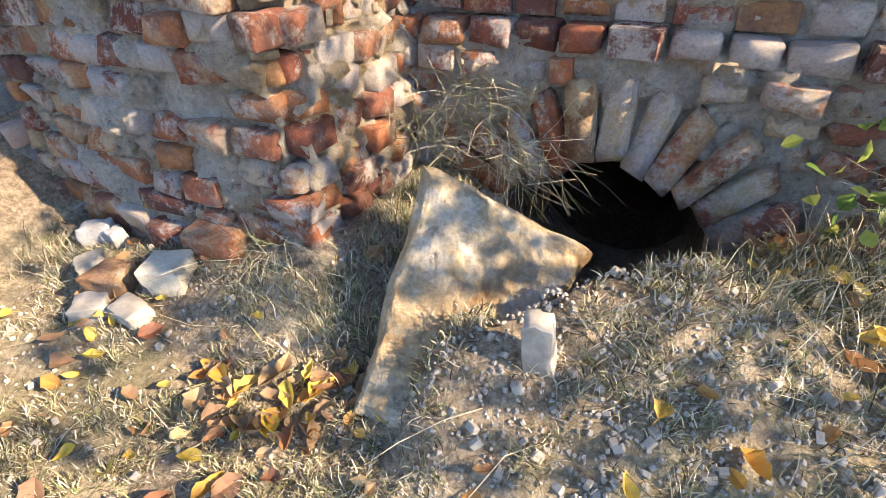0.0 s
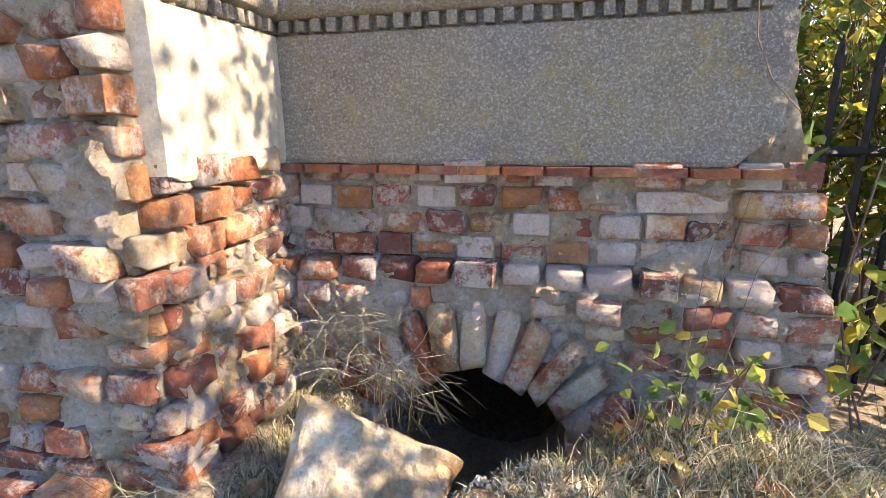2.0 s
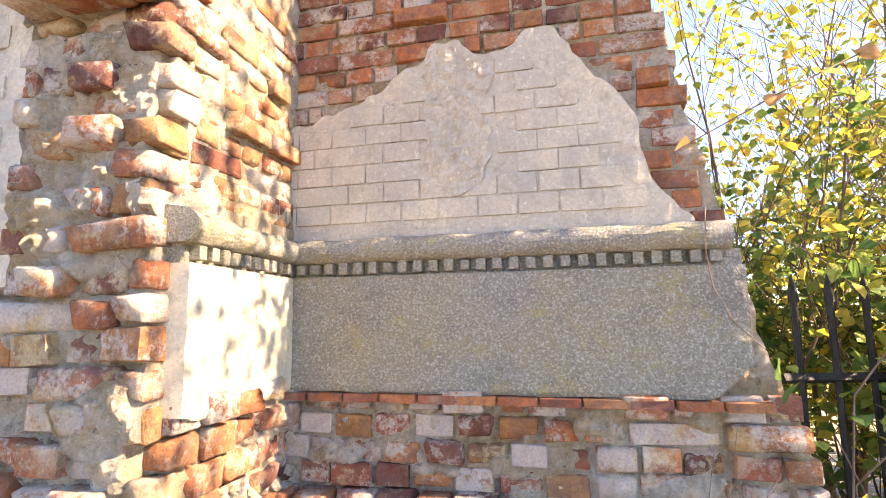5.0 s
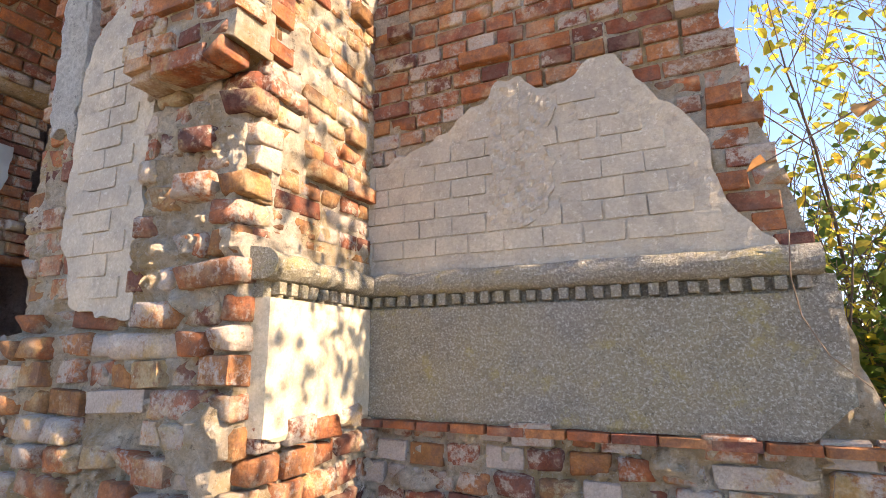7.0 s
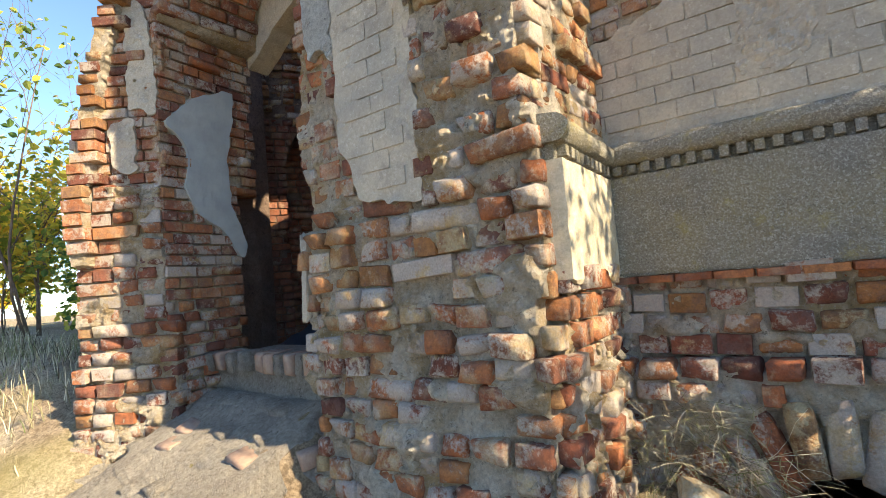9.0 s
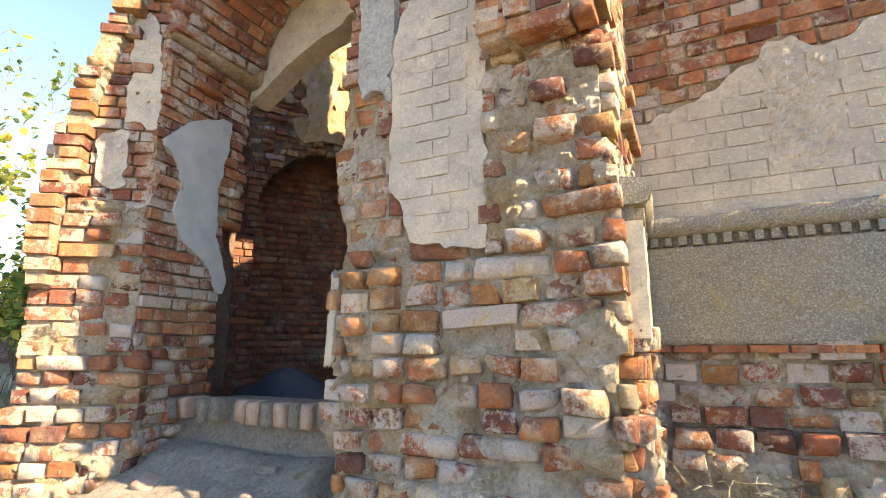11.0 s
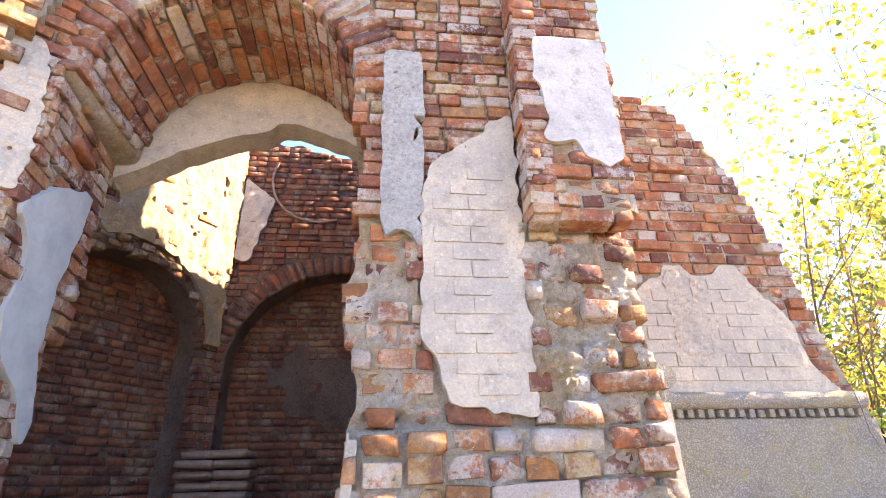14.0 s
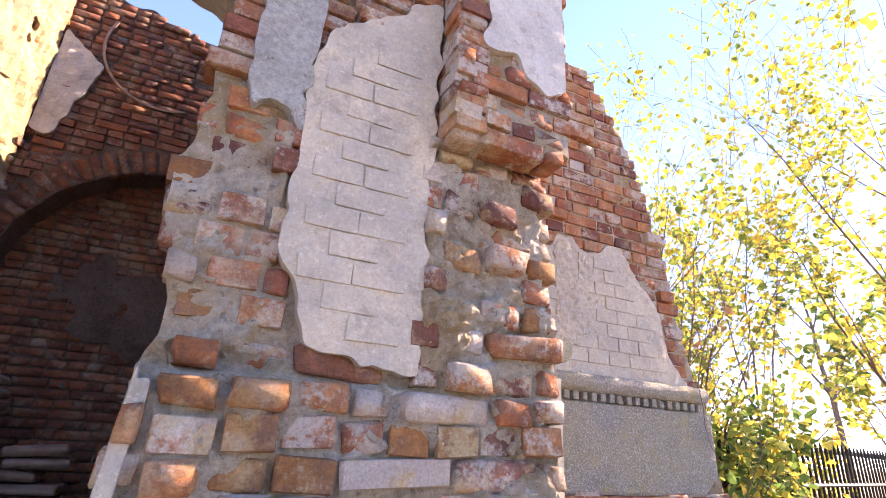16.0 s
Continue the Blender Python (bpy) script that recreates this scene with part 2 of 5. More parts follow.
def sheet(m, inside, u0, u1, v0, v1, step, front, back):
    """A solid of a wall's outline: its front (out of the wall) goes by front(u, v), its back lies at back."""
    nu, nv = max(1, round((u1 - u0) / step)), max(1, round((v1 - v0) / step))
    us, vs = [u0 + (u1 - u0) * i / nu for i in range(nu + 1)], [v0 + (v1 - v0) * j / nv for j in range(nv + 1)]
    cell = [[inside((us[i] + us[i + 1]) / 2, (vs[j] + vs[j + 1]) / 2) for j in range(nv)] for i in range(nu)]
    full = lambda i, j: 0 <= i < nu and 0 <= j < nv and cell[i][j]
    spot = {}
    for i in range(nu + 1):
        for j in range(nv + 1):
            du, dv = 0.0, 0.0
            if 0 < i < nu and 0 < j < nv:
                du, dv = 0.5 * step * noise.noise((us[i] * 23, vs[j] * 23, 3.1)), 0.5 * step * noise.noise((us[i] * 23, vs[j] * 23, 8.7))
            spot[i, j] = (us[i] + du, vs[j] + dv)
    rim = {}
    for i in range(nu + 1):
        for j in range(nv + 1):
            if i < nu and full(i, j) != full(i, j - 1):
                rim.setdefault((i, j), []).append((i + 1, j))
                rim.setdefault((i + 1, j), []).append((i, j))
            if j < nv and full(i, j) != full(i - 1, j):
                rim.setdefault((i, j), []).append((i, j + 1))
                rim.setdefault((i, j + 1), []).append((i, j))
    inner = [k for k in rim if 0 < k[0] < nu and 0 < k[1] < nv and len(rim[k]) == 2]
    for _ in range(3):
        moved = {k: tuple(0.4 * spot[k][c] + 0.3 * (spot[rim[k][0]][c] + spot[rim[k][1]][c]) for c in (0, 1)) for k in inner}
        spot.update(moved)
    ids, verts, faces = {}, [], []

    def vid(i, j, side):
        if (i, j, side) not in ids:
            ids[i, j, side] = len(verts)
            u, v = spot[i, j]
            verts.append(m @ Vector((u, front(u, v) if side == 0 else back, v)))
        return ids[i, j, side]

    for i in range(nu):
        for j in range(nv):
            if not cell[i][j]:
                continue
            q = ((i, j), (i + 1, j), (i + 1, j + 1), (i, j + 1))
            faces.append([vid(a, b, 0) for a, b in q])
            faces.append([vid(a, b, 1) for a, b in reversed(q)])
            for k, (di, dj) in enumerate(((0, -1), (1, 0), (0, 1), (-1, 0))):
                a, b = i + di, j + dj
                if not (0 <= a < nu and 0 <= b < nv and cell[a][b]):
                    p, r = q[k], q[(k + 1) % 4]
                    faces.append([vid(*p, 0), vid(*p, 1), vid(*r, 1), vid(*r, 0)])
    return verts, faces


def worn_block(seed, wear):
    """A unit block with worn edges: corners lost, faces bulged or hollowed."""
    rng = random.Random(seed)
    bm = bmesh.new()
    bmesh.ops.create_cube(bm, size=1.0)
    bmesh.ops.bevel(bm, geom=list(bm.edges), offset=0.045 + 0.075 * wear, offset_type="OFFSET", segments=1, affect="EDGES", profile=0.5)
    lost = [Vector((rng.choice((-1, 1)), 1, rng.choice((-1, 1)))) for _ in range(rng.choice((0, 1, 1, 2)))] if wear > 0.3 else []
    skew, taper = rng.uniform(-0.05, 0.05) * wear, rng.uniform(-0.05, 0.05) * wear
    for v in bm.verts:
        v.co.x += math.copysign(0.5 * (0.5 - abs(v.co.x)), v.co.x)
        v.co += Vector((rng.uniform(-1, 1) * 0.014, rng.uniform(-1, 1) * 0.022, rng.uniform(-1, 1) * 0.024)) * (1 + 1.2 * wear)
        for c in lost:
            if v.co.dot(c) > 0.95:
                v.co -= Vector((c.x * 0.06, 0.12, c.z * 0.07)) * rng.uniform(0.6, 1.2)
        v.co.z += skew * v.co.x
        v.co.z *= 1 + taper * 2 * v.co.x
    bmesh.ops.recalc_face_normals(bm, faces=list(bm.faces))
    verts, faces = [v.co.copy() for v in bm.verts], [[v.index for v in f.verts] for f in bm.faces]
    bm.free()
    return verts, faces


BLOCKS = [worn_block(i, 0.15 if i < 8 else (0.55 if i % 2 else 1.0)) for i in range(28)]
POOL = {}


def block_mesh(index, material, name="brick"):
    key = index, material.name, name
    if key not in POOL:
        POOL[key] = mesh_from(name, *BLOCKS[index], material, index >= 8)
    return POOL[key]


class Pieces:
    """Lays pieces on a thing: single objects up to a limit, the rest joined into one mesh."""

    def __init__(self, thing, limit=300, name="brick"):
        self.thing, self.left, self.name, self.rest = thing, limit, name, {}

    def lay(self, m, size, material, wear, rng, joined=False):
        index = rng.randrange(8, 28) if wear else rng.randrange(0, 8)
        m = m @ Matrix.Diagonal((*size, 1.0))
        if self.left > 0 and not joined:
            self.left -= 1
            ob = new(self.name, block_mesh(index, material, self.name))
            ob.parent = self.thing
            ob.matrix_local = m
        else:
            verts, faces = self.rest.setdefault(material.name, ([], []))
            n = len(verts)
            verts.extend(m @ v for v in BLOCKS[index][0])
            faces.extend([[n + i for i in f] for f in BLOCKS[index][1]])

    def finish(self, label="joined courses of further bricks"):
        for key, (verts, faces) in self.rest.items():
            tagged(part("brickwork", mesh_from("brickwork", verts, faces, bpy.data.materials[key], True), self.thing, label), kind="stuff")


COURSE, BRICK_H, LONG, SHORT, JOINT = 0.080, 0.069, 0.25, 0.125, 0.011


SOUND, RUIN = 0.83, 1.07


def courses(pieces, m, u0, u1, v0, v1, inside, ruin, seed, proud=lambda u, v: 0.0, materials=None, depth=0.11, scale=SOUND):
    """Courses of stretchers and headers; ruin(u, v) from 0, sound, to 1, falling apart."""
    rng = random.Random(seed)
    row, v, step = 0, v0, COURSE * scale
    while v < v1:
        heads = row % 2 == 1
        u = u0 - rng.uniform(0, 0.06)
        while u < u1 + 0.05:
            r = ruin(u + 0.06, v)
            long = rng.random() < ((0.10 if heads else 0.72) if r < 0.4 else 0.07)
            w = (LONG if long else SHORT) * scale * rng.uniform(0.94 - 0.16 * r, 1.04 + 0.10 * r)
            a, b, h = max(u, u0 - 0.012), min(u + w, u1 + 0.012), v + step / 2
            while b - a > 0.05 and not inside(b - 0.025, h):
                b -= 0.02
            while b - a > 0.05 and not inside(a + 0.025, h):
                a += 0.02
            c = (a + b) / 2
            if b - a > 0.045 and inside(c, h):
                kind = rng.random()
                mat = materials(c, v, kind, r) if materials else (M_LIMED if kind < 0.08 + 0.55 * r else M_RED)
                if rng.random() > 0.06 * r:
                    out = proud(c, v) + 0.006 * r + rng.uniform(-1, 1) * (0.003 + 0.017 * r) + (rng.random() < 0.15 * r) * 0.03
                    turn = pose(0, 0, 0, rng.gauss(0, 0.3 + 2.6 * r), rng.gauss(0, 0.3 + 2.4 * r), rng.gauss(0, 0.4 + 3.5 * r))
                    size = ((b - a) - rng.uniform(0, 0.012 * r), depth, BRICK_H * scale * rng.uniform(0.97 - 0.06 * r, 1.03 + 0.09 * r))
                    rise = r * (0.020 * fractal(c * 2.2, v * 1.5, seed) + rng.uniform(-1, 1) * 0.007)
                    pieces.lay(m @ Matrix.Translation((c, out - depth / 2, h + rise)) @ turn, size, mat, rng.random() < (0.10 if r < 0.32 else 0.15 + 0.85 * r), rng)
            u += w + JOINT * scale * rng.uniform(0.8, 1.3)
        v += step
        row += 1
    return pieces


def polyline(points):
    """A height over the abscissa, straight between points."""
    xs, ys = [p[0] for p in points], [p[1] for p in points]
    return lambda x: float(np.interp(x, xs, ys))


def ragged(x, y, size, scale, seed=0.0):
    return size * fractal(x * scale, y * scale, seed)


def core(thing, m, inside, u0, u1, v0, v1, front, back, material=None, step=0.04, name="core"):
    verts, faces = sheet(m, inside, u0, u1, v0, v1, step, front, back)
    return part(name, mesh_from(name, verts, faces, material or M_MORTAR), thing)


# ---- ground ----
FOOT = lambda x: float(np.interp(x, [-3.2, -1.4, -0.9, -0.3, 0.1, 0.45, 0.65, 0.9, 1.1, 1.3, 1.7, 2.6], [0.02, 0.0, 0.04, 0.16, 0.24, 0.20, 0.04, 0.05, 0.22, 0.30, 0.26, 0.08]))
FACE = lambda x: float(np.interp(x, [-1.0, 0.05, 0.40, 2.0], [-0.66, -0.60, -0.12, -0.05]))


def ground_height(x, y):
    away = max(0.0, FACE(x) - y)
    h = FOOT(x) * math.exp(-(away / np.interp(x, [0.0, 0.5], [0.30, 0.85])) ** 2)
    h += 0.26 * math.exp(-((x - 0.85) / 0.25) ** 2 - ((y + 0.70) / 0.25) ** 2)
    door = max(0.0, min(1.0, (x + 2.75) / 0.5)) * max(0.0, min(1.0, (-0.95 - x) / 0.25))
    ease = lambda q, lo, hi: max(0.0, min(1.0, (q - lo) / (hi - lo)))
    bank = (0.48 + 0.20 * ease(-x, 2.8, 3.7) + 0.25 * ease(-x, 3.7, 8.0)) * ease(-x, 2.2, 2.8) * ease(y, -1.9, -0.85)
    h = max(h + door * 0.52 * ease(y, -1.55, -0.45), bank)
    rough = 0.05 * fractal(x * 7, y * 7, 2)
    cover = ease(x + rough, 0.46, 0.54) * ease(-x, -1.30, -0.98) * ease(y, -1.10, -0.92) * ease(-0.77 + 0.585 * (x - 0.44) - y + rough, -0.01, 0.05)
    h = max(h, h + cover * (0.342 - 0.1375 * (x - 0.5) + 0.777 * (min(y, -0.55) + 0.67) - h + 0.03))
    # soil sunk inside the low arch so that its mouth goes dark
    h -= 0.5 * ease(y, -0.30, 0.08) * ease(x, 0.30, 0.42) * ease(-x, -1.04, -0.92)
    near = max(0.0, 1.0 - math.hypot(x, y + 1) / 9.0)
    return h - 0.02 + near * (0.022 * fractal(x * 2.2, y * 2.2) + 0.012 * fractal(x * 9, y * 9, 4))


def build_ground():
    def steps(lo, a, b, hi, fine):
        out = list(np.arange(a, b, fine))
        g, x = fine, b
        while x < hi:
            out.append(x)
            g *= 1.28
            x += g
        out.append(hi)
        g, x, left = fine, a, []
        while x > lo:
            g *= 1.28
            x -= g
            left.append(max(x, lo))
        return sorted(set(left + out))

    xs, ys = steps(-900, -3.8, 2.6, 900, 0.045), steps(-900, -2.4, 0.15, 900, 0.045)
    verts = [(x, y, ground_height(x, y)) for y in ys for x in xs]
    w = len(xs)
    faces = [(j * w + i, j * w + i + 1, (j + 1) * w + i + 1, (j + 1) * w + i) for j in range(len(ys) - 1) for i in range(w - 1)]
    return tagged(new("ground", mesh_from("ground", verts, faces, M_GROUND, True)), "dry trodden soil with sparse withered grass", "ground", kind="structure")


build_ground()

# ---- right wall with the stone panel ----
TOP_R = polyline([(0.0, 5.2), (0.29, 5.2), (0.30, 3.50), (0.5, 3.42), (0.8, 3.33), (0.95, 3.15), (1.05, 3.02), (1.23, 2.58), (1.34, 2.1), (1.42, 1.7), (1.47, 1.5), (1.53, 1.2), (1.60, 0.95), (1.68, 0.6), (1.72, 0.2), (1.75, -0.3)])
ARCH_X, ARCH_Z, ARCH_R = 0.695, 0.0, 0.32
F_PANEL = frame_of((0, 0, 0), (1, 0, 0), (0, -1, 0))


def in_panel_wall(u, v):
    return 0 <= u < 1.75 and v < TOP_R(u) + ragged(u, v, 0.05, 9) and math.hypot(u - ARCH_X, v - ARCH_Z) > ARCH_R + 0.02


PLASTER_TOP = polyline([(0.0, 1.98), (0.1, 1.98), (0.3, 2.03), (0.42, 2.12), (0.52, 2.15), (0.58, 2.23), (0.66, 2.24), (0.72, 2.17), (0.85, 2.18), (0.9, 2.24), (1.0, 2.23), (1.05, 2.14), (1.15, 2.02), (1.23, 1.92), (1.25, 1.74), (1.31, 1.62), (1.40, 1.52)])


def in_plaster(u, v):
    return 0.0 <= u < 1.40 and 1.505 < v < PLASTER_TOP(u) - 0.03 + ragged(u, v, 0.03, 14, 2) and math.hypot(u - 0.50, v - 2.015) > 0.022 + 0.01 * fractal(u * 40, v * 40)


def lower_proud(u, v):
    if v < 0.66:
        return 0.075 + 0.03 * fractal(u * 3, 5.0) if v > 0.52 else 0.05
    return 0.012 if v < 0.98 else 0.0


def smeared(u, v, seed, ruin):
    """How far crumbling mortar stands before the brick faces: hollow in the joints here, spilled over the bricks there."""
    spill = max(0.0, fractal(u * 4.2, v * 5.5, seed) - 0.15)
    return -0.027 + ruin * (0.13 * min(spill, 0.34) + 0.020 * fractal(u * 11, v * 11, seed + 2) + 0.020 * fractal(u * 36, v * 36, seed + 5))


wall_panel = empty("wall_panel", "ruined red brick wall with stepped broken edge", "wall", "structure")
core(wall_panel, F_PANEL, in_panel_wall, 0.0, 1.75, -0.35, 5.2, lambda u, v: lower_proud(u, v) + smeared(u, v, 3, 0.9) + (0.014 if v > 0.68 else 0.008) if v < 1.0 else 0.010 * fractal(u * 14, v * 14) - 0.009, -0.55, step=0.014)
pw = Pieces(wall_panel)
courses(pw, F_PANEL, 0.02, 1.72, 0.06, 1.0, lambda u, v: in_panel_wall(u, v) and math.hypot(u - ARCH_X, v - ARCH_Z) > 0.60, lambda u, v: 0.5 if v > 0.68 else 0.8, 11, lower_proud, lambda u, v, k, r: M_LIMED if k < 0.72 else (M_OCHRE if k > 0.95 else M_RED), scale=1.0)
courses(pw, F_PANEL, 0.02, 1.70, 1.49, 5.2, lambda u, v: in_panel_wall(u, v) and not in_plaster(u, v - 0.03), lambda u, v: 0.12 if u < TOP_R(u) - 1 else 0.3, 12)
pw.finish()

# thin red course below the panel
thin = Pieces(wall_panel, 60, "tile")
rng = random.Random(3)
for i in range(12):
    thin.lay(F_PANEL @ Matrix.Translation((0.07 + i * 0.128, -0.02, 0.985)) @ pose(0, 0, 0, 0, rng.gauss(0, 0.6), rng.gauss(0, 0.8)), (0.122, 0.14, 0.028), M_CLEAN, False, rng)


def arch_ring(thing, name, m, cx, cz, r0, r1, a0, a1, count, depth, out, seed, materials, jitter=1.0):
    """Voussoirs set on edge round an arch."""
    rng = random.Random(seed)
    ring = Pieces(thing, 300, name)
    for i in range(count):
        a = radians(a0 + (a1 - a0) * (i + 0.5) / count)
        mid = (r0 + r1) / 2 + rng.uniform(-0.015, 0.015) * jitter
        w = math.radians(abs(a1 - a0)) * mid / count * rng.uniform(0.78, 0.92)
        t = Matrix.Translation((cx + mid * math.cos(a), out + rng.uniform(-0.015, 0.015) * jitter - depth / 2, cz + mid * math.sin(a)))
        ring.lay(m @ t @ Matrix.Rotation(-(a - math.pi / 2) + rng.gauss(0, 0.03) * jitter, 4, "Y"), (w, depth, (r1 - r0) * rng.uniform(0.9, 1.03)), rng.choice(materials), True, rng)
    return ring


arch_ring(wall_panel, "voussoir", F_PANEL, ARCH_X, ARCH_Z, 0.32, 0.57, 168, 12, 13, 0.14, 0.085, 5, [M_LIMED, M_LIMED, M_LIMED, M_RED, M_LIMED, M_OCHRE])


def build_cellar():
    """An added box behind the low arch, the hollow's shade put into its dark colour."""
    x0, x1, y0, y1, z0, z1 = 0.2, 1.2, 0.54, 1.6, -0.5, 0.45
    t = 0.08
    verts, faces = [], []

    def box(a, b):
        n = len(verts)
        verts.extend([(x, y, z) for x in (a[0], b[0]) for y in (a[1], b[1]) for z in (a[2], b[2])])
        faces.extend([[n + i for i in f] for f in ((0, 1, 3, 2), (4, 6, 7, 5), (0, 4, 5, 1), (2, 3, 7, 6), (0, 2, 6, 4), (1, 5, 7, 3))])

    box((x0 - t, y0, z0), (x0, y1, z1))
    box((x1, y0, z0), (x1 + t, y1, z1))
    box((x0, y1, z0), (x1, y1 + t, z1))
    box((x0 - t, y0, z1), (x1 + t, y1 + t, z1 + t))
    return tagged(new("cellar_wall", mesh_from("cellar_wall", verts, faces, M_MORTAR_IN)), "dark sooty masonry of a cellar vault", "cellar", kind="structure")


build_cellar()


# ---- stone panels with moulding and dentils ----
def lathe(m, u0, u1, profile, material, name, parent, wobble=0.003, label=""):
    """A moulding along u: profile of (out, up)."""
    n = max(2, round((u1 - u0) / 0.035))
    verts, faces, k = [], [], len(profile)
    for i in range(n + 1):
        u = u0 + (u1 - u0) * i / n
        for d, v in profile:
            verts.append(m @ Vector((u, d + wobble * fractal(u * 14, v * 30, d * 20), v + wobble * fractal(u * 11, v * 9, 5))))
    for i in range(n):
        for j in range(k):
            a, b = i * k + j, i * k + (j + 1) % k
            faces.append((a, b, b + k, a + k))
    faces.append(tuple(range(k - 1, -1, -1)))
    faces.append(tuple(n * k + j for j in range(k)))
    return part(name, mesh_from(name, verts, faces, material), parent, label)


TORUS = [(-0.05, 1.432)] + [(0.026 + 0.042 * math.cos(radians(a)), 1.474 + 0.042 * math.sin(radians(a))) for a in range(-90, 91, 15)] + [(-0.05, 1.528)]


def stone_panel(m, length, label, chip, face):
    thing = empty("carved_plinth", label, "stone plinth")

    def shape(u, v):
        return 0 < u < length - max(0, 0.10 - (v - 1.0)) * chip and 0.995 + max(0, 0.05 - u) * 0.6 < v < 1.385

    verts, faces = sheet(m, shape, 0.0, length, 0.985, 1.385, 0.016, lambda u, v: 0.035 + 0.004 * fractal(u * 20, v * 20) - 0.012 * max(0, 1.012 - v) / 0.02, -0.05)
    part("slab", mesh_from("slab", verts, faces, face), thing)
    lathe(m, 0.0, length, [(-0.05, 1.385), (0.010, 1.385), (0.010, 1.434), (-0.05, 1.434)], M_PANEL, "fillet", thing, 0.002)
    lathe(m, -0.02, length - 0.03, TORUS, M_TORUS, "torus_moulding", thing, 0.006, "rounded mossy stone moulding")
    rng = random.Random(int(length * 100))
    dent = Pieces(thing, 300, "dentil")
    for i in range(int((length - 0.05) / 0.053)):
        dent.lay(m @ Matrix.Translation((0.045 + i * 0.053, 0.024, 1.413)), (0.030, 0.034, 0.040 * rng.uniform(0.85, 1.05)), M_PANEL, rng.random() < 0.3, rng)
    return thing


stone_panel(F_PANEL, 1.50, "long grey lichened stone panel under a dentil moulding", 1.0, M_PANEL)
F_RETURN = frame_of((0.075, -0.60, 0), (-0.045, 0.60, 0), (0.60, 0.045, 0))
# this slab's sunlight is partly put into its paler face colour
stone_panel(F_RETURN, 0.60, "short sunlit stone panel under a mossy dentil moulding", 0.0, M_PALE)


# ---- scored plaster ----
def scored(m, thing, inside, u0, u1, v0, v1, thick, material, bw=0.132, bh=0.070, seed=1, only=None):
    """Plaster with its scored blocks, each a shallow piece on the coat."""
    verts, faces = sheet(m, inside, u0, u1, v0, v1, 0.012, lambda u, v: thick + 0.004 * fractal(u * 25, v * 25) + 0.003 * fractal(u * 8, v * 8, 5), -0.02)
    part("coat", mesh_from("coat", verts, faces, material), thing)
    rng = random.Random(seed)
    blocks = Pieces(thing, 300, "block")
    row, v = 0, v0 + 0.01
    while v < v1:
        u = u0 - (row % 2) * bw * 0.5
        while u < u1:
            a, b = max(u, u0 + 0.004), min(u + bw * rng.uniform(0.97, 1.03), u1 - 0.004)
            if b - a > 0.03 and all(inside(x, y) for x in (a, (a + b) / 2, b) for y in (v, v + bh)) and (only is None or only(a, v)):
                blocks.lay(m @ Matrix.Translation(((a + b) / 2, thick + rng.uniform(-0.0005, 0.001), v + bh / 2)), (b - a - 0.005, 0.011, bh - 0.005), material, False, rng)
            u += bw
        v += bh
        row += 1


plaster_panel = empty("plaster_coat", "broken grey plaster scored like brickwork on the wall", "plaster", "structure")
scored(F_PANEL, plaster_panel, in_plaster, 0.0, 1.42, 1.49, 2.28, 0.014, M_PLASTER, seed=4, only=lambda a, v: not (0.52 < a < 0.74 and v > 1.66 and fractal(a * 7, v * 7, 1) > -0.12))



def in_scar(u, v):
    edge = 0.5 + fractal(u * 9, v * 9, 4)
    return in_plaster(u, v) and in_plaster(u, v + 0.03) and 0.53 + 0.04 * edge < u < 0.79 - 0.05 * edge and v > 1.64 + 0.05 * edge and not (0.66 < u < 0.70 and v > 2.0)


verts, faces = sheet(F_PANEL, in_scar, 0.5, 0.82, 1.6, 2.26, 0.009, lambda u, v: 0.0215 + 0.010 * fractal(u * 30, v * 30, 6), -0.01)
part("scar", mesh_from("scar", verts, faces, M_PLASTER), plaster_panel, "rough pitted patch where the smooth coat has worn off")

# ---- pier between panel and doorway ----
F_PIER = frame_of((-1.12, -0.62, 0), (1, 0, 0), (0, -1, 0))
PIER_W = 1.17


def in_pier(u, v):
    edge = 0.02 + 0.07 * (0.5 + fractal(v * 3.1, 2.0)) * (v < 2.6) - float(np.interp(v, [0.2, 0.5, 0.85, 0.95, 1.3, 1.4], [0.03, 0.0, -0.02, -0.01, 0.0, 0.0]))
    return edge < u < PIER_W and v < 5.2


PIER_PL = polyline([(0.31, 1.60), (0.36, 1.55), (0.40, 1.38), (0.50, 1.37), (0.62, 1.33), (0.72, 1.33)])
PIER_PT = polyline([(0.28, 2.15), (0.36, 2.38), (0.46, 2.46), (0.58, 2.55), (0.66, 2.62), (0.72, 2.66)])


def in_pier_plaster(u, v):
    return 0.31 + ragged(v, 1.0, 0.018, 7) + ragged(v, u, 0.008, 35) < u < 0.72 + ragged(v, 3.0, 0.020, 6) + ragged(v, u, 0.012, 30) and PIER_PL(u) + ragged(u, v, 0.02, 22) < v < PIER_PT(u) + ragged(u, v, 0.04, 14)


def pier_ruin(u, v):
    if v < 1.35:
        return 0.85
    if u < 0.30 and v < 2.05:
        return 0.6
    if u > 0.70 and v < 2.1:
        return 0.95
    return 0.15


def pier_proud(u, v):
    if v < 1.30:
        return 0.03 + 0.035 * fractal(u * 2.5, v * 2.5, 9)
    if u > 0.72 and v < 2.02:
        return 0.02
    return -0.008


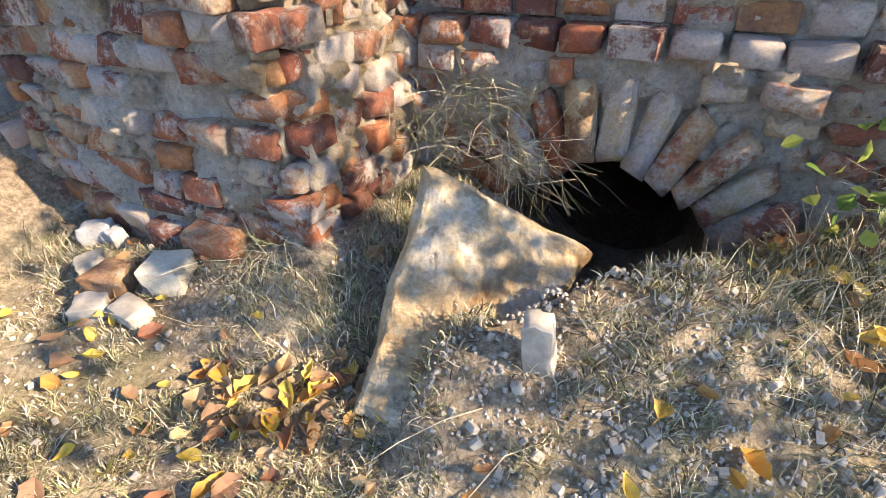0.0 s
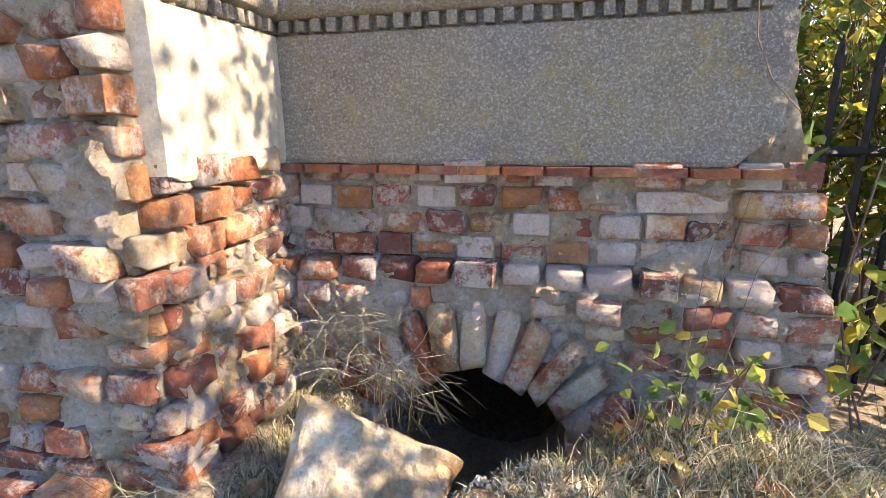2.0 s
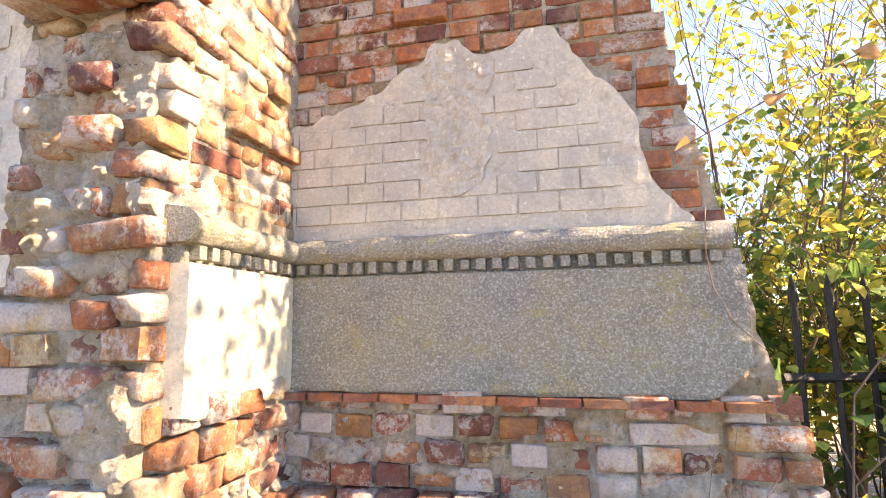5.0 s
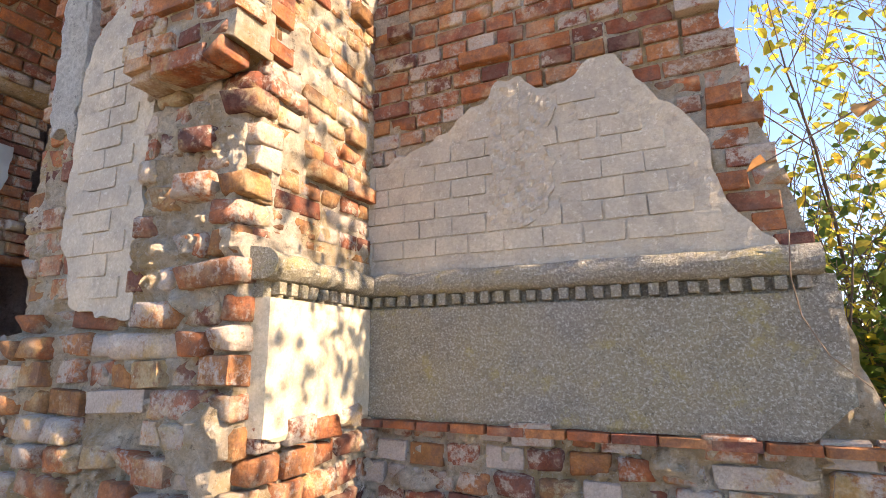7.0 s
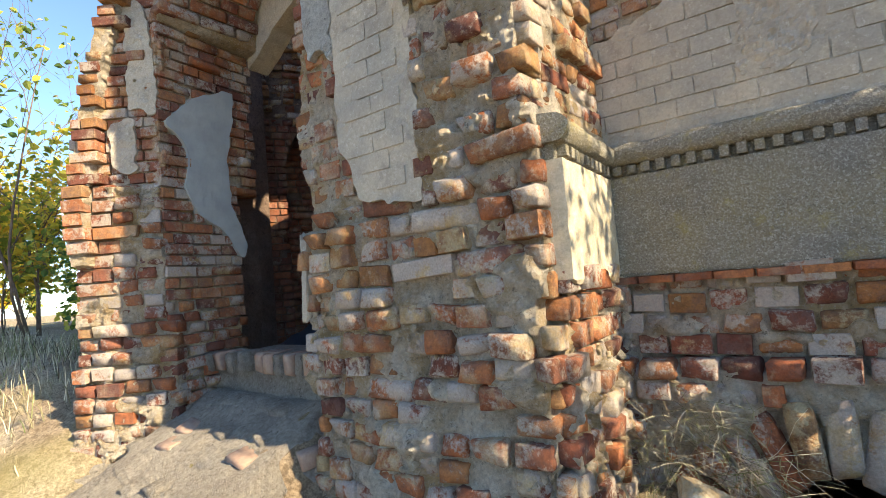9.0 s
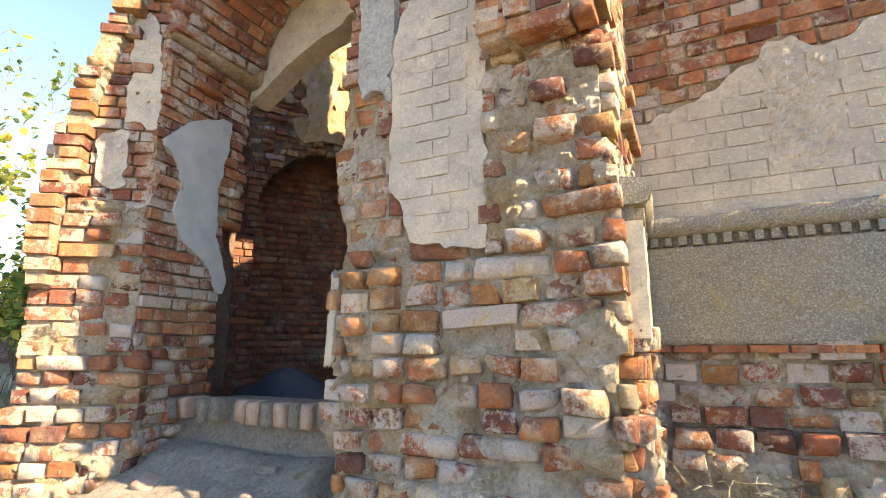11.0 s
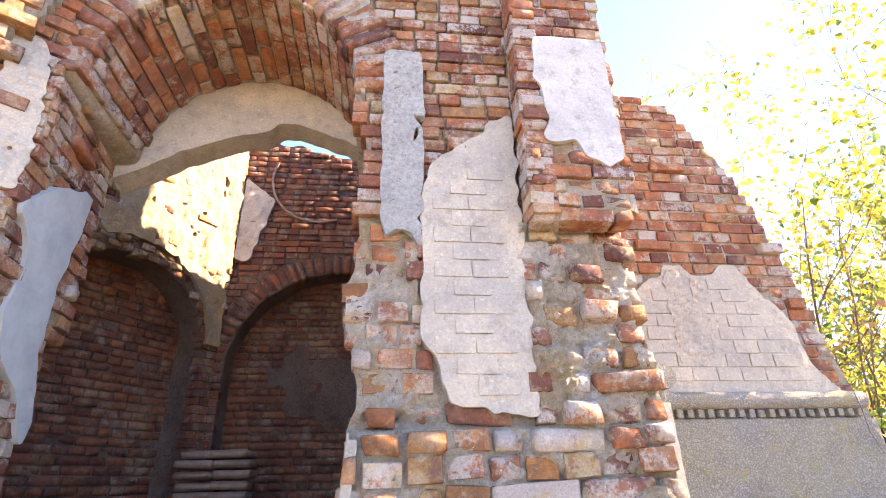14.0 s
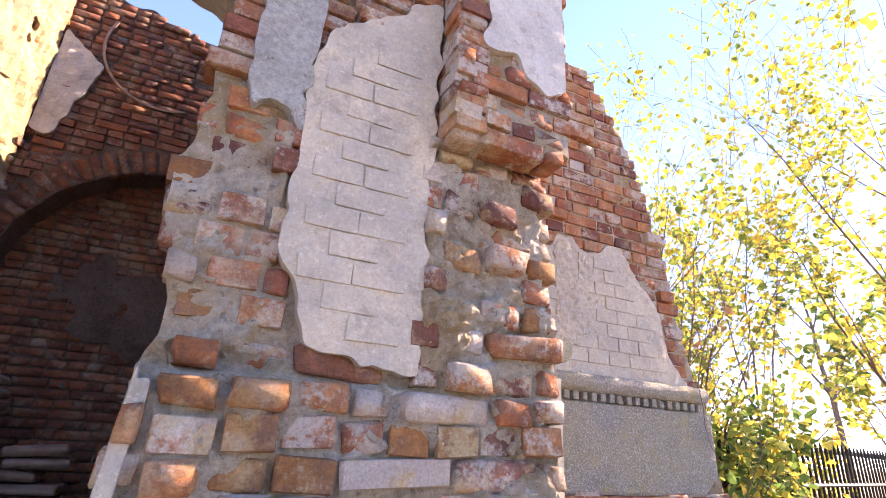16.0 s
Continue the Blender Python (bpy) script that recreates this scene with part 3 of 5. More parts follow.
wall_pier = empty("wall_pier", "ragged brick pier with lime mortar beside the doorway", "wall", "structure")
core(wall_pier, F_PIER, lambda u, v: in_pier(u, v) and (u < 1.135 or 0.97 < v < 1.56), 0.0, PIER_W, -0.3, 5.2, lambda u, v: pier_proud(u, v) + smeared(u, v, 14, pier_ruin(u, v)) + ((0.024 if u > 0.7 or u < 0.3 else 0.012) if 1.35 < v < 2.1 else 0.005), -1.15, step=0.014)
pp = Pieces(wall_pier, 330)


def pier_mats(u, v, k, r):
    if u < 0.40 and 0.9 < v < 2.0:
        return M_OCHRE if k < 0.35 else (M_LIMED if k < 0.6 else M_RED)
    return M_LIMED if k < 0.10 + 0.52 * r else (M_OCHRE if k > 0.88 else M_RED)


courses(pp, F_PIER, 0.0, PIER_W, 0.02, 1.33, lambda u, v: in_pier(u, v) and not in_pier_plaster(u, v), pier_ruin, 21, pier_proud, pier_mats, scale=RUIN)
courses(pp, F_PIER, 0.0, 0.34, 1.41, 2.05, lambda u, v: in_pier(u, v) and not in_pier_plaster(u, v), pier_ruin, 24, pier_proud, pier_mats, scale=RUIN)
courses(pp, F_PIER, 0.66, PIER_W, 1.41, 2.05, lambda u, v: in_pier(u, v) and not in_pier_plaster(u, v), pier_ruin, 25, pier_proud, pier_mats, scale=RUIN)
courses(pp, F_PIER, 0.0, PIER_W, 2.12, 5.2, lambda u, v: in_pier(u, v) and not in_pier_plaster(u, v), pier_ruin, 26, pier_proud, pier_mats)
# the face towards the panel
F_SIDE = frame_of((0.045, -0.61, 0), (0, 1, 0), (1, 0, 0))
courses(pp, F_SIDE, 0.02, 0.60, 0.02, 0.98, lambda u, v: True, lambda u, v: 0.8, 22, lambda u, v: 0.02, scale=RUIN)
courses(pp, F_SIDE, 0.02, 0.60, 1.53, 5.2, lambda u, v: True, lambda u, v: 0.2, 23, lambda u, v: -0.004, lambda u, v, k, r: M_LIMED if k < 0.45 else (M_OCHRE if k < 0.78 else M_RED))
core(wall_pier, F_SIDE, lambda u, v: True, 0.05, 0.61, 1.54, 5.2, lambda u, v: -0.006 + 0.018 * fractal(u * 9, v * 9) + 0.01 * fractal(u * 26, v * 26), -0.1, step=0.02, name="bedding")
core(wall_pier, F_SIDE, lambda u, v: True, 0.05, 0.61, -0.2, 1.0, lambda u, v: 0.024 + smeared(u, v, 33, 1.0), -0.1, step=0.014, name="footing")
pp.finish()

plaster_pier = empty("plaster_coat", "pale plaster scored like brickwork with broken edges on the pier", "plaster", "structure")
scored(F_PIER, plaster_pier, in_pier_plaster, 0.28, 0.76, 1.32, 2.72, 0.022, M_PLASTER, 0.15, 0.074, 6)
plaster_strip = empty("plaster_strip", "weathered grey plaster strip with holes", "plaster", "structure")


def in_strip(u, v):
    return 0.145 + ragged(u, v, 0.02, 10) < u < 0.32 + ragged(v, u, 0.02, 10) and 2.02 + ragged(u, v, 0.05, 9) + 0.06 * math.cos(u * 30) < v < 3.0 and fractal(u * 26, v * 26, 6) < 0.42


verts, faces = sheet(F_PIER, in_strip, 0.12, 0.36, 1.95, 3.02, 0.02, lambda u, v: 0.03 + 0.010 * fractal(u * 20, v * 20), -0.02)
part("coat", mesh_from("coat", verts, faces, M_STRIP), plaster_strip)

# projecting upper strip of the pier, plastered white, its foot broken off
F_UP = frame_of((-0.38, -0.75, 0), (1, 0, 0), (0, -1, 0))
wall_up = empty("wall_pilaster", "projecting brick pilaster strip with a broken foot", "wall", "structure")


def in_up(u, v):
    return 0.0 < u < 0.44 and 2.08 + ragged(u, 1.0, 0.12, 6) < v < 5.2


core(wall_up, F_UP, in_up, 0.0, 0.44, 1.95, 5.2, lambda u, v: -0.011 + 0.006 * fractal(u * 20, v * 20), -0.16, step=0.03)
pu = courses(Pieces(wall_up), F_UP, 0.0, 0.44, 2.05, 5.2, lambda u, v: in_up(u, v + 0.03) and not (0.10 < u < 0.40 and 2.42 < v < 3.0), lambda u, v: 0.5 if v < 2.4 else 0.15, 31)
courses(pu, frame_of((-0.38, -0.62, 0), (0, -1, 0), (-1, 0, 0)), 0.0, 0.13, 2.08, 5.2, lambda u, v: True, lambda u, v: 0.2, 32)
pu.finish()
plaster_up = empty("plaster_patch", "bright white plaster patch on the brick pilaster", "plaster", "structure")
verts, faces = sheet(F_UP, lambda u, v: 0.09 + ragged(v, u, 0.04, 8) < u < 0.43 and 2.32 + 0.5 * max(0, 0.3 - u) + ragged(u, v, 0.1, 7) < v < 3.02, 0.04, 0.44, 2.2, 3.05, 0.02, lambda u, v: 0.014 + 0.003 * fractal(u * 20, v * 20), -0.02)
part("coat", mesh_from("coat", verts, faces, M_WHITE), plaster_up)

# ---- left pier ----
F_LEFT = frame_of((-2.74, -0.93, 0), (0.41, 0.29, 0), (0.29, -0.41, 0))
LEFT_TOP = polyline([(0.0, 3.38), (0.2, 3.6), (0.30, 3.9), (0.38, 4.6), (0.45, 5.2)])


def left_edge(v):
    return 0.50 + 0.03 * fractal(v * 3.3, 7.0) + (0.06 if v < 0.95 else 0.0)


LEFT_IN = polyline([(1.6, 0.0), (2.0, 0.03), (2.4, 0.10), (2.75, 0.20), (2.95, 0.28), (3.3, 0.36), (5.2, 0.42)])


def in_left(u, v):
    return LEFT_IN(v) < u < left_edge(v) and v < LEFT_TOP(u)


def left_ruin(u, v):
    return 0.75 if v < 1.9 - 0.4 * u and u > 0.2 or v < 1.1 else 0.2


def left_proud(u, v):
    return (0.03 + 0.03 * fractal(u * 2.2, v * 2.2, 4) + 0.10 * max(0, 0.9 - v) if v < 1.75 else 0.0) + (0.075 if u < LEFT_IN(v) + 0.10 and v > 1.3 else 0.0)


wall_left = empty("wall_left", "weathered brick pier with pitted lime mortar", "wall", "structure")
core(wall_left, F_LEFT, in_left, 0.0, 0.62, -0.3, 5.2, lambda u, v: left_proud(u, v) + smeared(u, v, 27, left_ruin(u, v)) + (0.012 if left_ruin(u, v) > 0.5 and u > 0.15 else 0.004), -0.45, step=0.015)
pl = Pieces(wall_left, 330)
left_mats = lambda u, v, k, r: M_OCHRE if u < LEFT_IN(v) + 0.10 and k < 0.4 else (M_LIMED if k < 0.10 + 0.4 * r else M_RED)
courses(pl, F_LEFT, 0.0, 0.58, 0.0, 1.70, in_left, left_ruin, 41, left_proud, left_mats, scale=1.0)
courses(pl, F_LEFT, 0.0, 0.58, 1.76, 5.2, in_left, left_ruin, 43, left_proud, left_mats)
F_JAMB = frame_of((-2.33, -0.64, 0), (-0.06, 0.54, 0), (0.54, 0.06, 0))


GREY_L = polyline([(1.31, 0.50), (1.42, 0.44), (1.5, 0.36), (1.58, 0.21), (1.74, 0.13), (1.95, 0.17), (2.03, 0.12), (2.11, 0.02), (2.2, 0.08), (2.32, 0.22), (2.42, 0.45)])
GREY_R = polyline([(1.31, 0.53), (1.40, 0.56), (1.65, 0.45), (1.96, 0.43), (2.25, 0.49), (2.42, 0.50)])


def in_grey(u, v):
    return 1.31 < v < 2.41 and GREY_L(v) + ragged(v, 1.0, 0.012, 12) < u < GREY_R(v) + ragged(v, 4.0, 0.012, 12)


courses(pl, F_JAMB, 0.0, 0.66, 0.4, 2.78, lambda u, v: u < (0.50 if v < 1.75 else 0.66) and not in_grey(u, v), lambda u, v: 0.3 if v > 1 else 0.6, 42, lambda u, v: 0.01 + 0.05 * max(0, 1.3 - v))
pl.finish()
core(wall_left, F_JAMB, lambda u, v: u < (0.50 if v < 1.75 else 0.66), 0.0, 0.68, -0.2, 2.8, lambda u, v: -0.012 + 0.05 * max(0, 1.3 - v) + 0.01 * fractal(u * 15, v * 15), -0.45, name="jamb")
core(wall_left, frame_of((-2.66, -0.25, 0), (0, 1, 0), (1, 0, 0)), lambda u, v: True, 0.0, 0.42, -0.2, 2.8, lambda u, v: 0.02 * fractal(u * 9, v * 9) + 0.05 * math.exp(-((v - 1.1) / 0.2) ** 2), -0.5, M_MORTAR_IN, name="reveal")
plaster_jamb = empty("plaster_patch", "smooth grey cement patch on the door jamb", "plaster", "structure")
verts, faces = sheet(F_JAMB, in_grey, 0.0, 0.74, 1.25, 2.42, 0.02, lambda u, v: 0.026 + 0.004 * fractal(u * 12, v * 12), -0.02)
part("coat", mesh_from("coat", verts, faces, M_CEMENT), plaster_jamb)
plaster_left = empty("plaster_patch", "pale plaster remains on the brick pier", "plaster", "structure")


def in_left_plaster(u, v):
    a = 0.22 + ragged(u, v, 0.03, 9) + ragged(v, u, 0.025, 30) < u < 0.36 + ragged(v, u, 0.03, 14) and 1.85 + ragged(v, u, 0.06, 8) < v < 2.15 + ragged(u, v, 0.06, 12)
    b = 0.33 + ragged(u, v, 0.04, 9) + ragged(v, u, 0.025, 30) < u < 0.50 + ragged(v, u, 0.025, 25) - 0.20 * max(0, v - 2.5) and 2.18 + ragged(u, v, 0.06, 8) < v < 2.86 and min(math.hypot(u - 0.38, v - 2.37), math.hypot(u - 0.44, v - 2.33)) > 0.018
    return a or b


verts, faces = sheet(F_LEFT, in_left_plaster, 0.2, 0.8, 1.8, 3.0, 0.015, lambda u, v: 0.016 + 0.010 * fractal(u * 18, v * 18), -0.02)
part("coat", mesh_from("coat", verts, faces, M_PLASTER), plaster_left)

# outer face of the ruin, turning back
F_OUT = frame_of((-3.15, -0.55, 0), (0.41, -0.38, 0), (-0.38, -0.41, 0))
wall_out = empty("wall_outer", "receding outer brick face of the ruin", "wall", "structure")
OUT_TOP = polyline([(0.0, 1.6), (0.3, 1.8), (0.45, 2.1), (0.58, 2.3)])
core(wall_out, F_OUT, lambda u, v: v < OUT_TOP(u), 0.0, 0.55, -0.3, 3.5, lambda u, v: -0.018 + 0.01 * fractal(u * 15, v * 15), -0.35, step=0.035)
courses(Pieces(wall_out), F_OUT, 0.0, 0.55, 0.0, 3.4, lambda u, v: v < OUT_TOP(u), lambda u, v: 0.6 if v < 1.2 else 0.15, 51).finish()

# lumps of crumbled mortar on the ruined faces
def mortar_lumps(thing, m, u0, u1, v0, v1, inside, ruin, proud, count, seed):
    rng = random.Random(seed)
    verts, faces = [], []
    while count > 0:
        count -= 1
        u, v = rng.uniform(u0, u1), rng.uniform(v0, v1)
        if not inside(u, v) or rng.random() > ruin(u, v) or fractal(u * 4, v * 4, seed) < -0.05:
            continue
        size = rng.uniform(0.008, 0.024) * (1.6 if rng.random() < 0.12 else 1.0)
        q = m @ Matrix.Translation((u, proud(u, v) - 0.015 + rng.uniform(-0.006, 0.006), v)) @ pose(0, 0, 0, rng.uniform(0, 360), rng.uniform(0, 360), rng.uniform(0, 360)) @ Matrix.Diagonal((size * rng.uniform(1, 1.8), size, size * rng.uniform(0.6, 1), 1))
        k = len(verts)
        bv, bf = BLOCKS[rng.randrange(8, 20)]
        verts.extend(q @ p for p in bv)
        faces.extend([[k + i for i in f] for f in bf])
    tagged(part("mortar_lumps", mesh_from("mortar_lumps", verts, faces, M_MORTAR), thing, "crumbling lumps of pale mortar"), kind="stuff")


mortar_lumps(wall_pier, F_PIER, 0.02, PIER_W - 0.02, 0.05, 2.1, lambda u, v: in_pier(u, v) and not in_pier_plaster(u, v), pier_ruin, pier_proud, 900, 5)
mortar_lumps(wall_pier, F_SIDE, 0.02, 0.6, 0.1, 0.98, lambda u, v: True, lambda u, v: 0.8, lambda u, v: 0.025, 200, 6)
mortar_lumps(wall_left, F_LEFT, 0.02, 0.56, 0.05, 1.9, in_left, left_ruin, left_proud, 450, 7)
mortar_lumps(wall_panel, F_PANEL, 0.05, 1.66, 0.1, 0.96, lambda u, v: in_panel_wall(u, v) and math.hypot(u - ARCH_X, v - ARCH_Z) > 0.40, lambda u, v: 0.6, lower_proud, 500, 8)

# ---- doorway arch ----
DOOR_X, DOOR_Z, DOOR_R = -1.68, 2.77, 0.585
F_ARCH = frame_of((-2.46, -0.64, 0), (1, 0, 0), (0, -1, 0))
wall_arch = empty("wall_arch", "brick wall over the arched doorway with bare vault", "wall", "structure")


def in_arch(u, v):
    x = u - 2.46
    return v > DOOR_Z - 0.04 and math.hypot(x - DOOR_X, v - DOOR_Z) > DOOR_R + 0.015


core(wall_arch, F_ARCH, in_arch, 0.0, 1.40, 2.7, 5.2, lambda u, v: -0.011 + 0.006 * fractal(u * 20, v * 20), -0.68, step=0.03)
pa = courses(Pieces(wall_arch, 330), F_ARCH, 0.0, 1.40, 2.75, 5.2, lambda u, v: in_arch(u, v) and math.hypot(u - 2.46 - DOOR_X, v - DOOR_Z) > DOOR_R + 0.27, lambda u, v: 0.15, 61)
arch_ring(wall_arch, "voussoir", F_ARCH, DOOR_X + 2.46, DOOR_Z, DOOR_R, DOOR_R + 0.25, 180, 0, 30, 0.12, 0.006, 62, [M_RED, M_RED, M_RED, M_LIMED], 0.3)
rng = random.Random(63)
for i in range(24):
    a = math.pi * (i + 0.5) / 24
    y = 0.06 - (i % 2) * 0.06
    while y < 0.66:
        w = rng.choice((0.125, 0.25))
        w = min(w, 0.66 - y)
        if w > 0.04:
            t = Matrix.Translation((DOOR_X + (DOOR_R + 0.045) * math.cos(a), -0.64 + y + w / 2, DOOR_Z + (DOOR_R + 0.045) * math.sin(a)))
            pa.lay(t @ Matrix.Rotation(-(a - math.pi / 2), 4, "Y") @ pose(0, 0, 0, rng.gauss(0, 1), rng.gauss(0, 1), rng.gauss(0, 1)), (0.066, w - 0.012, 0.10), M_LIMED if rng.random() < 0.15 else M_RED, rng.random() < 0.4, rng)
        y += w + 0.002
pa.finish()

# inner plastered arch
F_INNER = frame_of((-2.40, 0.02, 0), (1, 0, 0), (0, -1, 0))
inner_arch = empty("inner_arch", "lower plastered inner arch with a crack", "arch", "structure")


INNER_LOW = polyline([(-2.45, 2.60), (-2.22, 2.75), (-2.03, 2.87), (-1.8, 2.96), (-1.62, 3.0), (-1.57, 3.08), (-1.37, 3.03), (-1.06, 2.90)])


def in_inner(u, v):
    x = u - 2.40
    return v > INNER_LOW(x) + ragged(u, 0.0, 0.02, 12)


verts, faces = sheet(F_INNER, in_inner, 0.0, 1.34, 2.55, 3.5, 0.025, lambda u, v: 0.003 * fractal(u * 8, v * 8), -0.16)
part("coat", mesh_from("coat", verts, faces, M_PLASTER), inner_arch)
verts, faces = sheet(F_INNER, lambda u, v: v > 3.45, 0.0, 1.34, 3.44, 5.2, 0.2, lambda u, v: -0.01, -0.16)
part("core", mesh_from("core", verts, faces, M_MORTAR), inner_arch)

# ---- threshold ----
sill = empty("door_sill", "grey mortar threshold with a row of worn bricks", "sill", "structure")
F_SILL = frame_of((-2.42, -0.36, 0), (1, 0, 0), (0, -1, 0))
core(sill, F_SILL, lambda u, v: v < 0.70, 0.0, 1.46, -0.2, 0.70, lambda u, v: 0.03 * fractal(u * 6, v * 6) + 0.22 * max(0, 0.62 - v), -0.50, M_DUST, 0.035)
ps = Pieces(sill, 60)
rng = random.Random(71)
for i in range(14):
    if i not in (2, 5):
        ps.lay(Matrix.Translation((-2.30 + i * 0.086, -0.36 + rng.gauss(0, 0.01), 0.685)) @ pose(0, 0, 0, rng.gauss(0, 2), rng.gauss(0, 2), rng.gauss(0, 3)), (0.072, 0.16, 0.11), rng.choice((M_DUST, M_LIMED, M_CLAY)), True, rng)

# ---- inside ----
floor = empty("floor", "dark earth floor of the ruined room", "floor", "structure")
verts, faces = sheet(Matrix.Translation((0, 0, 0.0)) @ Matrix(((1, 0, 0, -4.5), (0, 0, 1, 0.12), (0, 1, 0, 0.56), (0, 0, 0, 1))), lambda u, v: True, 0, 5.2, 0, 3.0, 0.1, lambda u, v: 0.03 * fractal(u * 2, v * 2) + 0.20 * math.exp(-((u - 3.05) / 0.38) ** 2 - (v / 0.5) ** 2), -0.2)
part("soil", mesh_from("soil", verts, faces, M_GROUND), floor)

F_BACK = frame_of((-2.42, 2.25, 0), (1, 0, 0), (0, -1, 0))
BACK_TOP = polyline([(0, 4.75), (0.3, 4.55), (0.6, 4.5), (1.0, 4.4), (2.6, 4.3)])
NICHE_X, NICHE_Z, NICHE_R = 1.05, 2.05, 1.0


def in_niche(u, v):
    return abs(u - NICHE_X) < NICHE_R and v < NICHE_Z + math.sqrt(max(0, NICHE_R ** 2 - (u - NICHE_X) ** 2))


def in_back(u, v):
    return v < BACK_TOP(u) + ragged(u, 0, 0.08, 7) and not in_niche(u, v)


wall_back = empty("wall_back", "inner brick wall with an arched niche and ragged top", "wall", "structure")
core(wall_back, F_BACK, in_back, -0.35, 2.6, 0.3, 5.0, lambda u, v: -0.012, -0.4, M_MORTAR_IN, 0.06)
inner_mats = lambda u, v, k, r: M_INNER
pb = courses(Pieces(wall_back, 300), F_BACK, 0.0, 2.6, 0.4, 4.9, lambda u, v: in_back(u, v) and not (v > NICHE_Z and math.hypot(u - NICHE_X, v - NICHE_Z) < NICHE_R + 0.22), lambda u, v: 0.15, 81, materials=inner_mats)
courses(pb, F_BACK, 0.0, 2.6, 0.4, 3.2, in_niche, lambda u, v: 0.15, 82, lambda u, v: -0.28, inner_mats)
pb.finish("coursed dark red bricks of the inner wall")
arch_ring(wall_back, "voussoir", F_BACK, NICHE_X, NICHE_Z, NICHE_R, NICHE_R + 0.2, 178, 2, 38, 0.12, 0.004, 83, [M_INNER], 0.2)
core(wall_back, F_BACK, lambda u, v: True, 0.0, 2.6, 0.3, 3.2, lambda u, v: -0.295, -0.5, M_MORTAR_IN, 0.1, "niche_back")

F_SKEW = frame_of((-3.45, 0.72, 0), (1.03, 1.53, 0), (1.53, -1.03, 0))
SKEW_L = math.hypot(1.03, 1.53)
SK_X, SK_Z, SK_R = 0.98, 2.05, 0.72


def in_skew_niche(u, v):
    return abs(u - SK_X) < SK_R and v < SK_Z + 0.12 + math.sqrt(max(0, SK_R ** 2 - (u - SK_X) ** 2))


SKEW_TOP = polyline([(0, 5.2), (0.8, 5.2), (1.2, 4.95), (1.8, 4.7)])


def in_skew(u, v):
    return v < SKEW_TOP(u) and not in_skew_niche(u, v)


wall_skew = empty("wall_skew", "slanting inner brick wall with a deep dark niche", "wall", "structure")
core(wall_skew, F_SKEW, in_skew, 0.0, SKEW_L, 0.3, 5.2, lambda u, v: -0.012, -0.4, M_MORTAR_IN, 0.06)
# bricks above 2.6 are paler: the sunlight there is put into their colour
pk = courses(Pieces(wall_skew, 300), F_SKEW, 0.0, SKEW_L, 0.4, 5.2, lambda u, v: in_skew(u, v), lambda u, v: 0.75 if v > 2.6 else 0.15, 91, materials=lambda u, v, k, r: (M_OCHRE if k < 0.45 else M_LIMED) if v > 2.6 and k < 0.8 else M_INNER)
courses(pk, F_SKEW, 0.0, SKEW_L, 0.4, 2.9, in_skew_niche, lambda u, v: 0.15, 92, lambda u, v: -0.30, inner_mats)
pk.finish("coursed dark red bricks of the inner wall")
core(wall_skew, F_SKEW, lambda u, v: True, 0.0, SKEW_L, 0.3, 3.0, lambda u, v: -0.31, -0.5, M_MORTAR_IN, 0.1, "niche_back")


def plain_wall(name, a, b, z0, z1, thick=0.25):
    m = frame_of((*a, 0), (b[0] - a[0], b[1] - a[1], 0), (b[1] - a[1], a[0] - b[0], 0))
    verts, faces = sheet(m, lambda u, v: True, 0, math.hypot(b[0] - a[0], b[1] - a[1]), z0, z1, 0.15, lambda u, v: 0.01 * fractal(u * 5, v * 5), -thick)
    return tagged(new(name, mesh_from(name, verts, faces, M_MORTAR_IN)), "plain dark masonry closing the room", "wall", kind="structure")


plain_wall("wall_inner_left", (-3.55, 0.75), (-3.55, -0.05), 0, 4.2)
# unseen wall added to block the sun; stepped top and hole shape the light
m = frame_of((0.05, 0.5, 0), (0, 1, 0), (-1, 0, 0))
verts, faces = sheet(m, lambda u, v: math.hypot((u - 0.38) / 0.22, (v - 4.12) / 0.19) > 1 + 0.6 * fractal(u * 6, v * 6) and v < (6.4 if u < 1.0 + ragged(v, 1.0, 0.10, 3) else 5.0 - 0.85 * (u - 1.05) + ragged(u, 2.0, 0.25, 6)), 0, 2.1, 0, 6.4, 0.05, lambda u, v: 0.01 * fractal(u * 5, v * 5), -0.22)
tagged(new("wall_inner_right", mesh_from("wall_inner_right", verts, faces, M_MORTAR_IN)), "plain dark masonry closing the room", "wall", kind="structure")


# yellow of sunlit masonry, painted as an added coat
M_WARM = plaster_material("sunlit_plaster", (0.52, 0.36, 0.15), (0.38, 0.25, 0.10))
plaster_skew = empty("plaster_coat", "crumbling yellowish coat high on the inner wall", "plaster", "structure")
verts, faces = sheet(F_SKEW, lambda u, v: not in_skew_niche(u, v - 0.12) and v < SKEW_TOP(u) - 0.1 and fractal(u * 9, v * 5, 2) < 0.58 and u > 0.6 + ragged(u, v, 0.3, 5), 0.1, SKEW_L - 0.02, 2.3, 5.1, 0.022, lambda u, v: 0.03 + 0.028 * fractal(u * 8, v * 4) + 0.008 * fractal(u * 26, v * 16), -0.01)
part("coat", mesh_from("coat", verts, faces, M_WARM), plaster_skew)
ring = empty("round_moulding", "thin brick ring of a walled-up round window", "moulding", "structure")
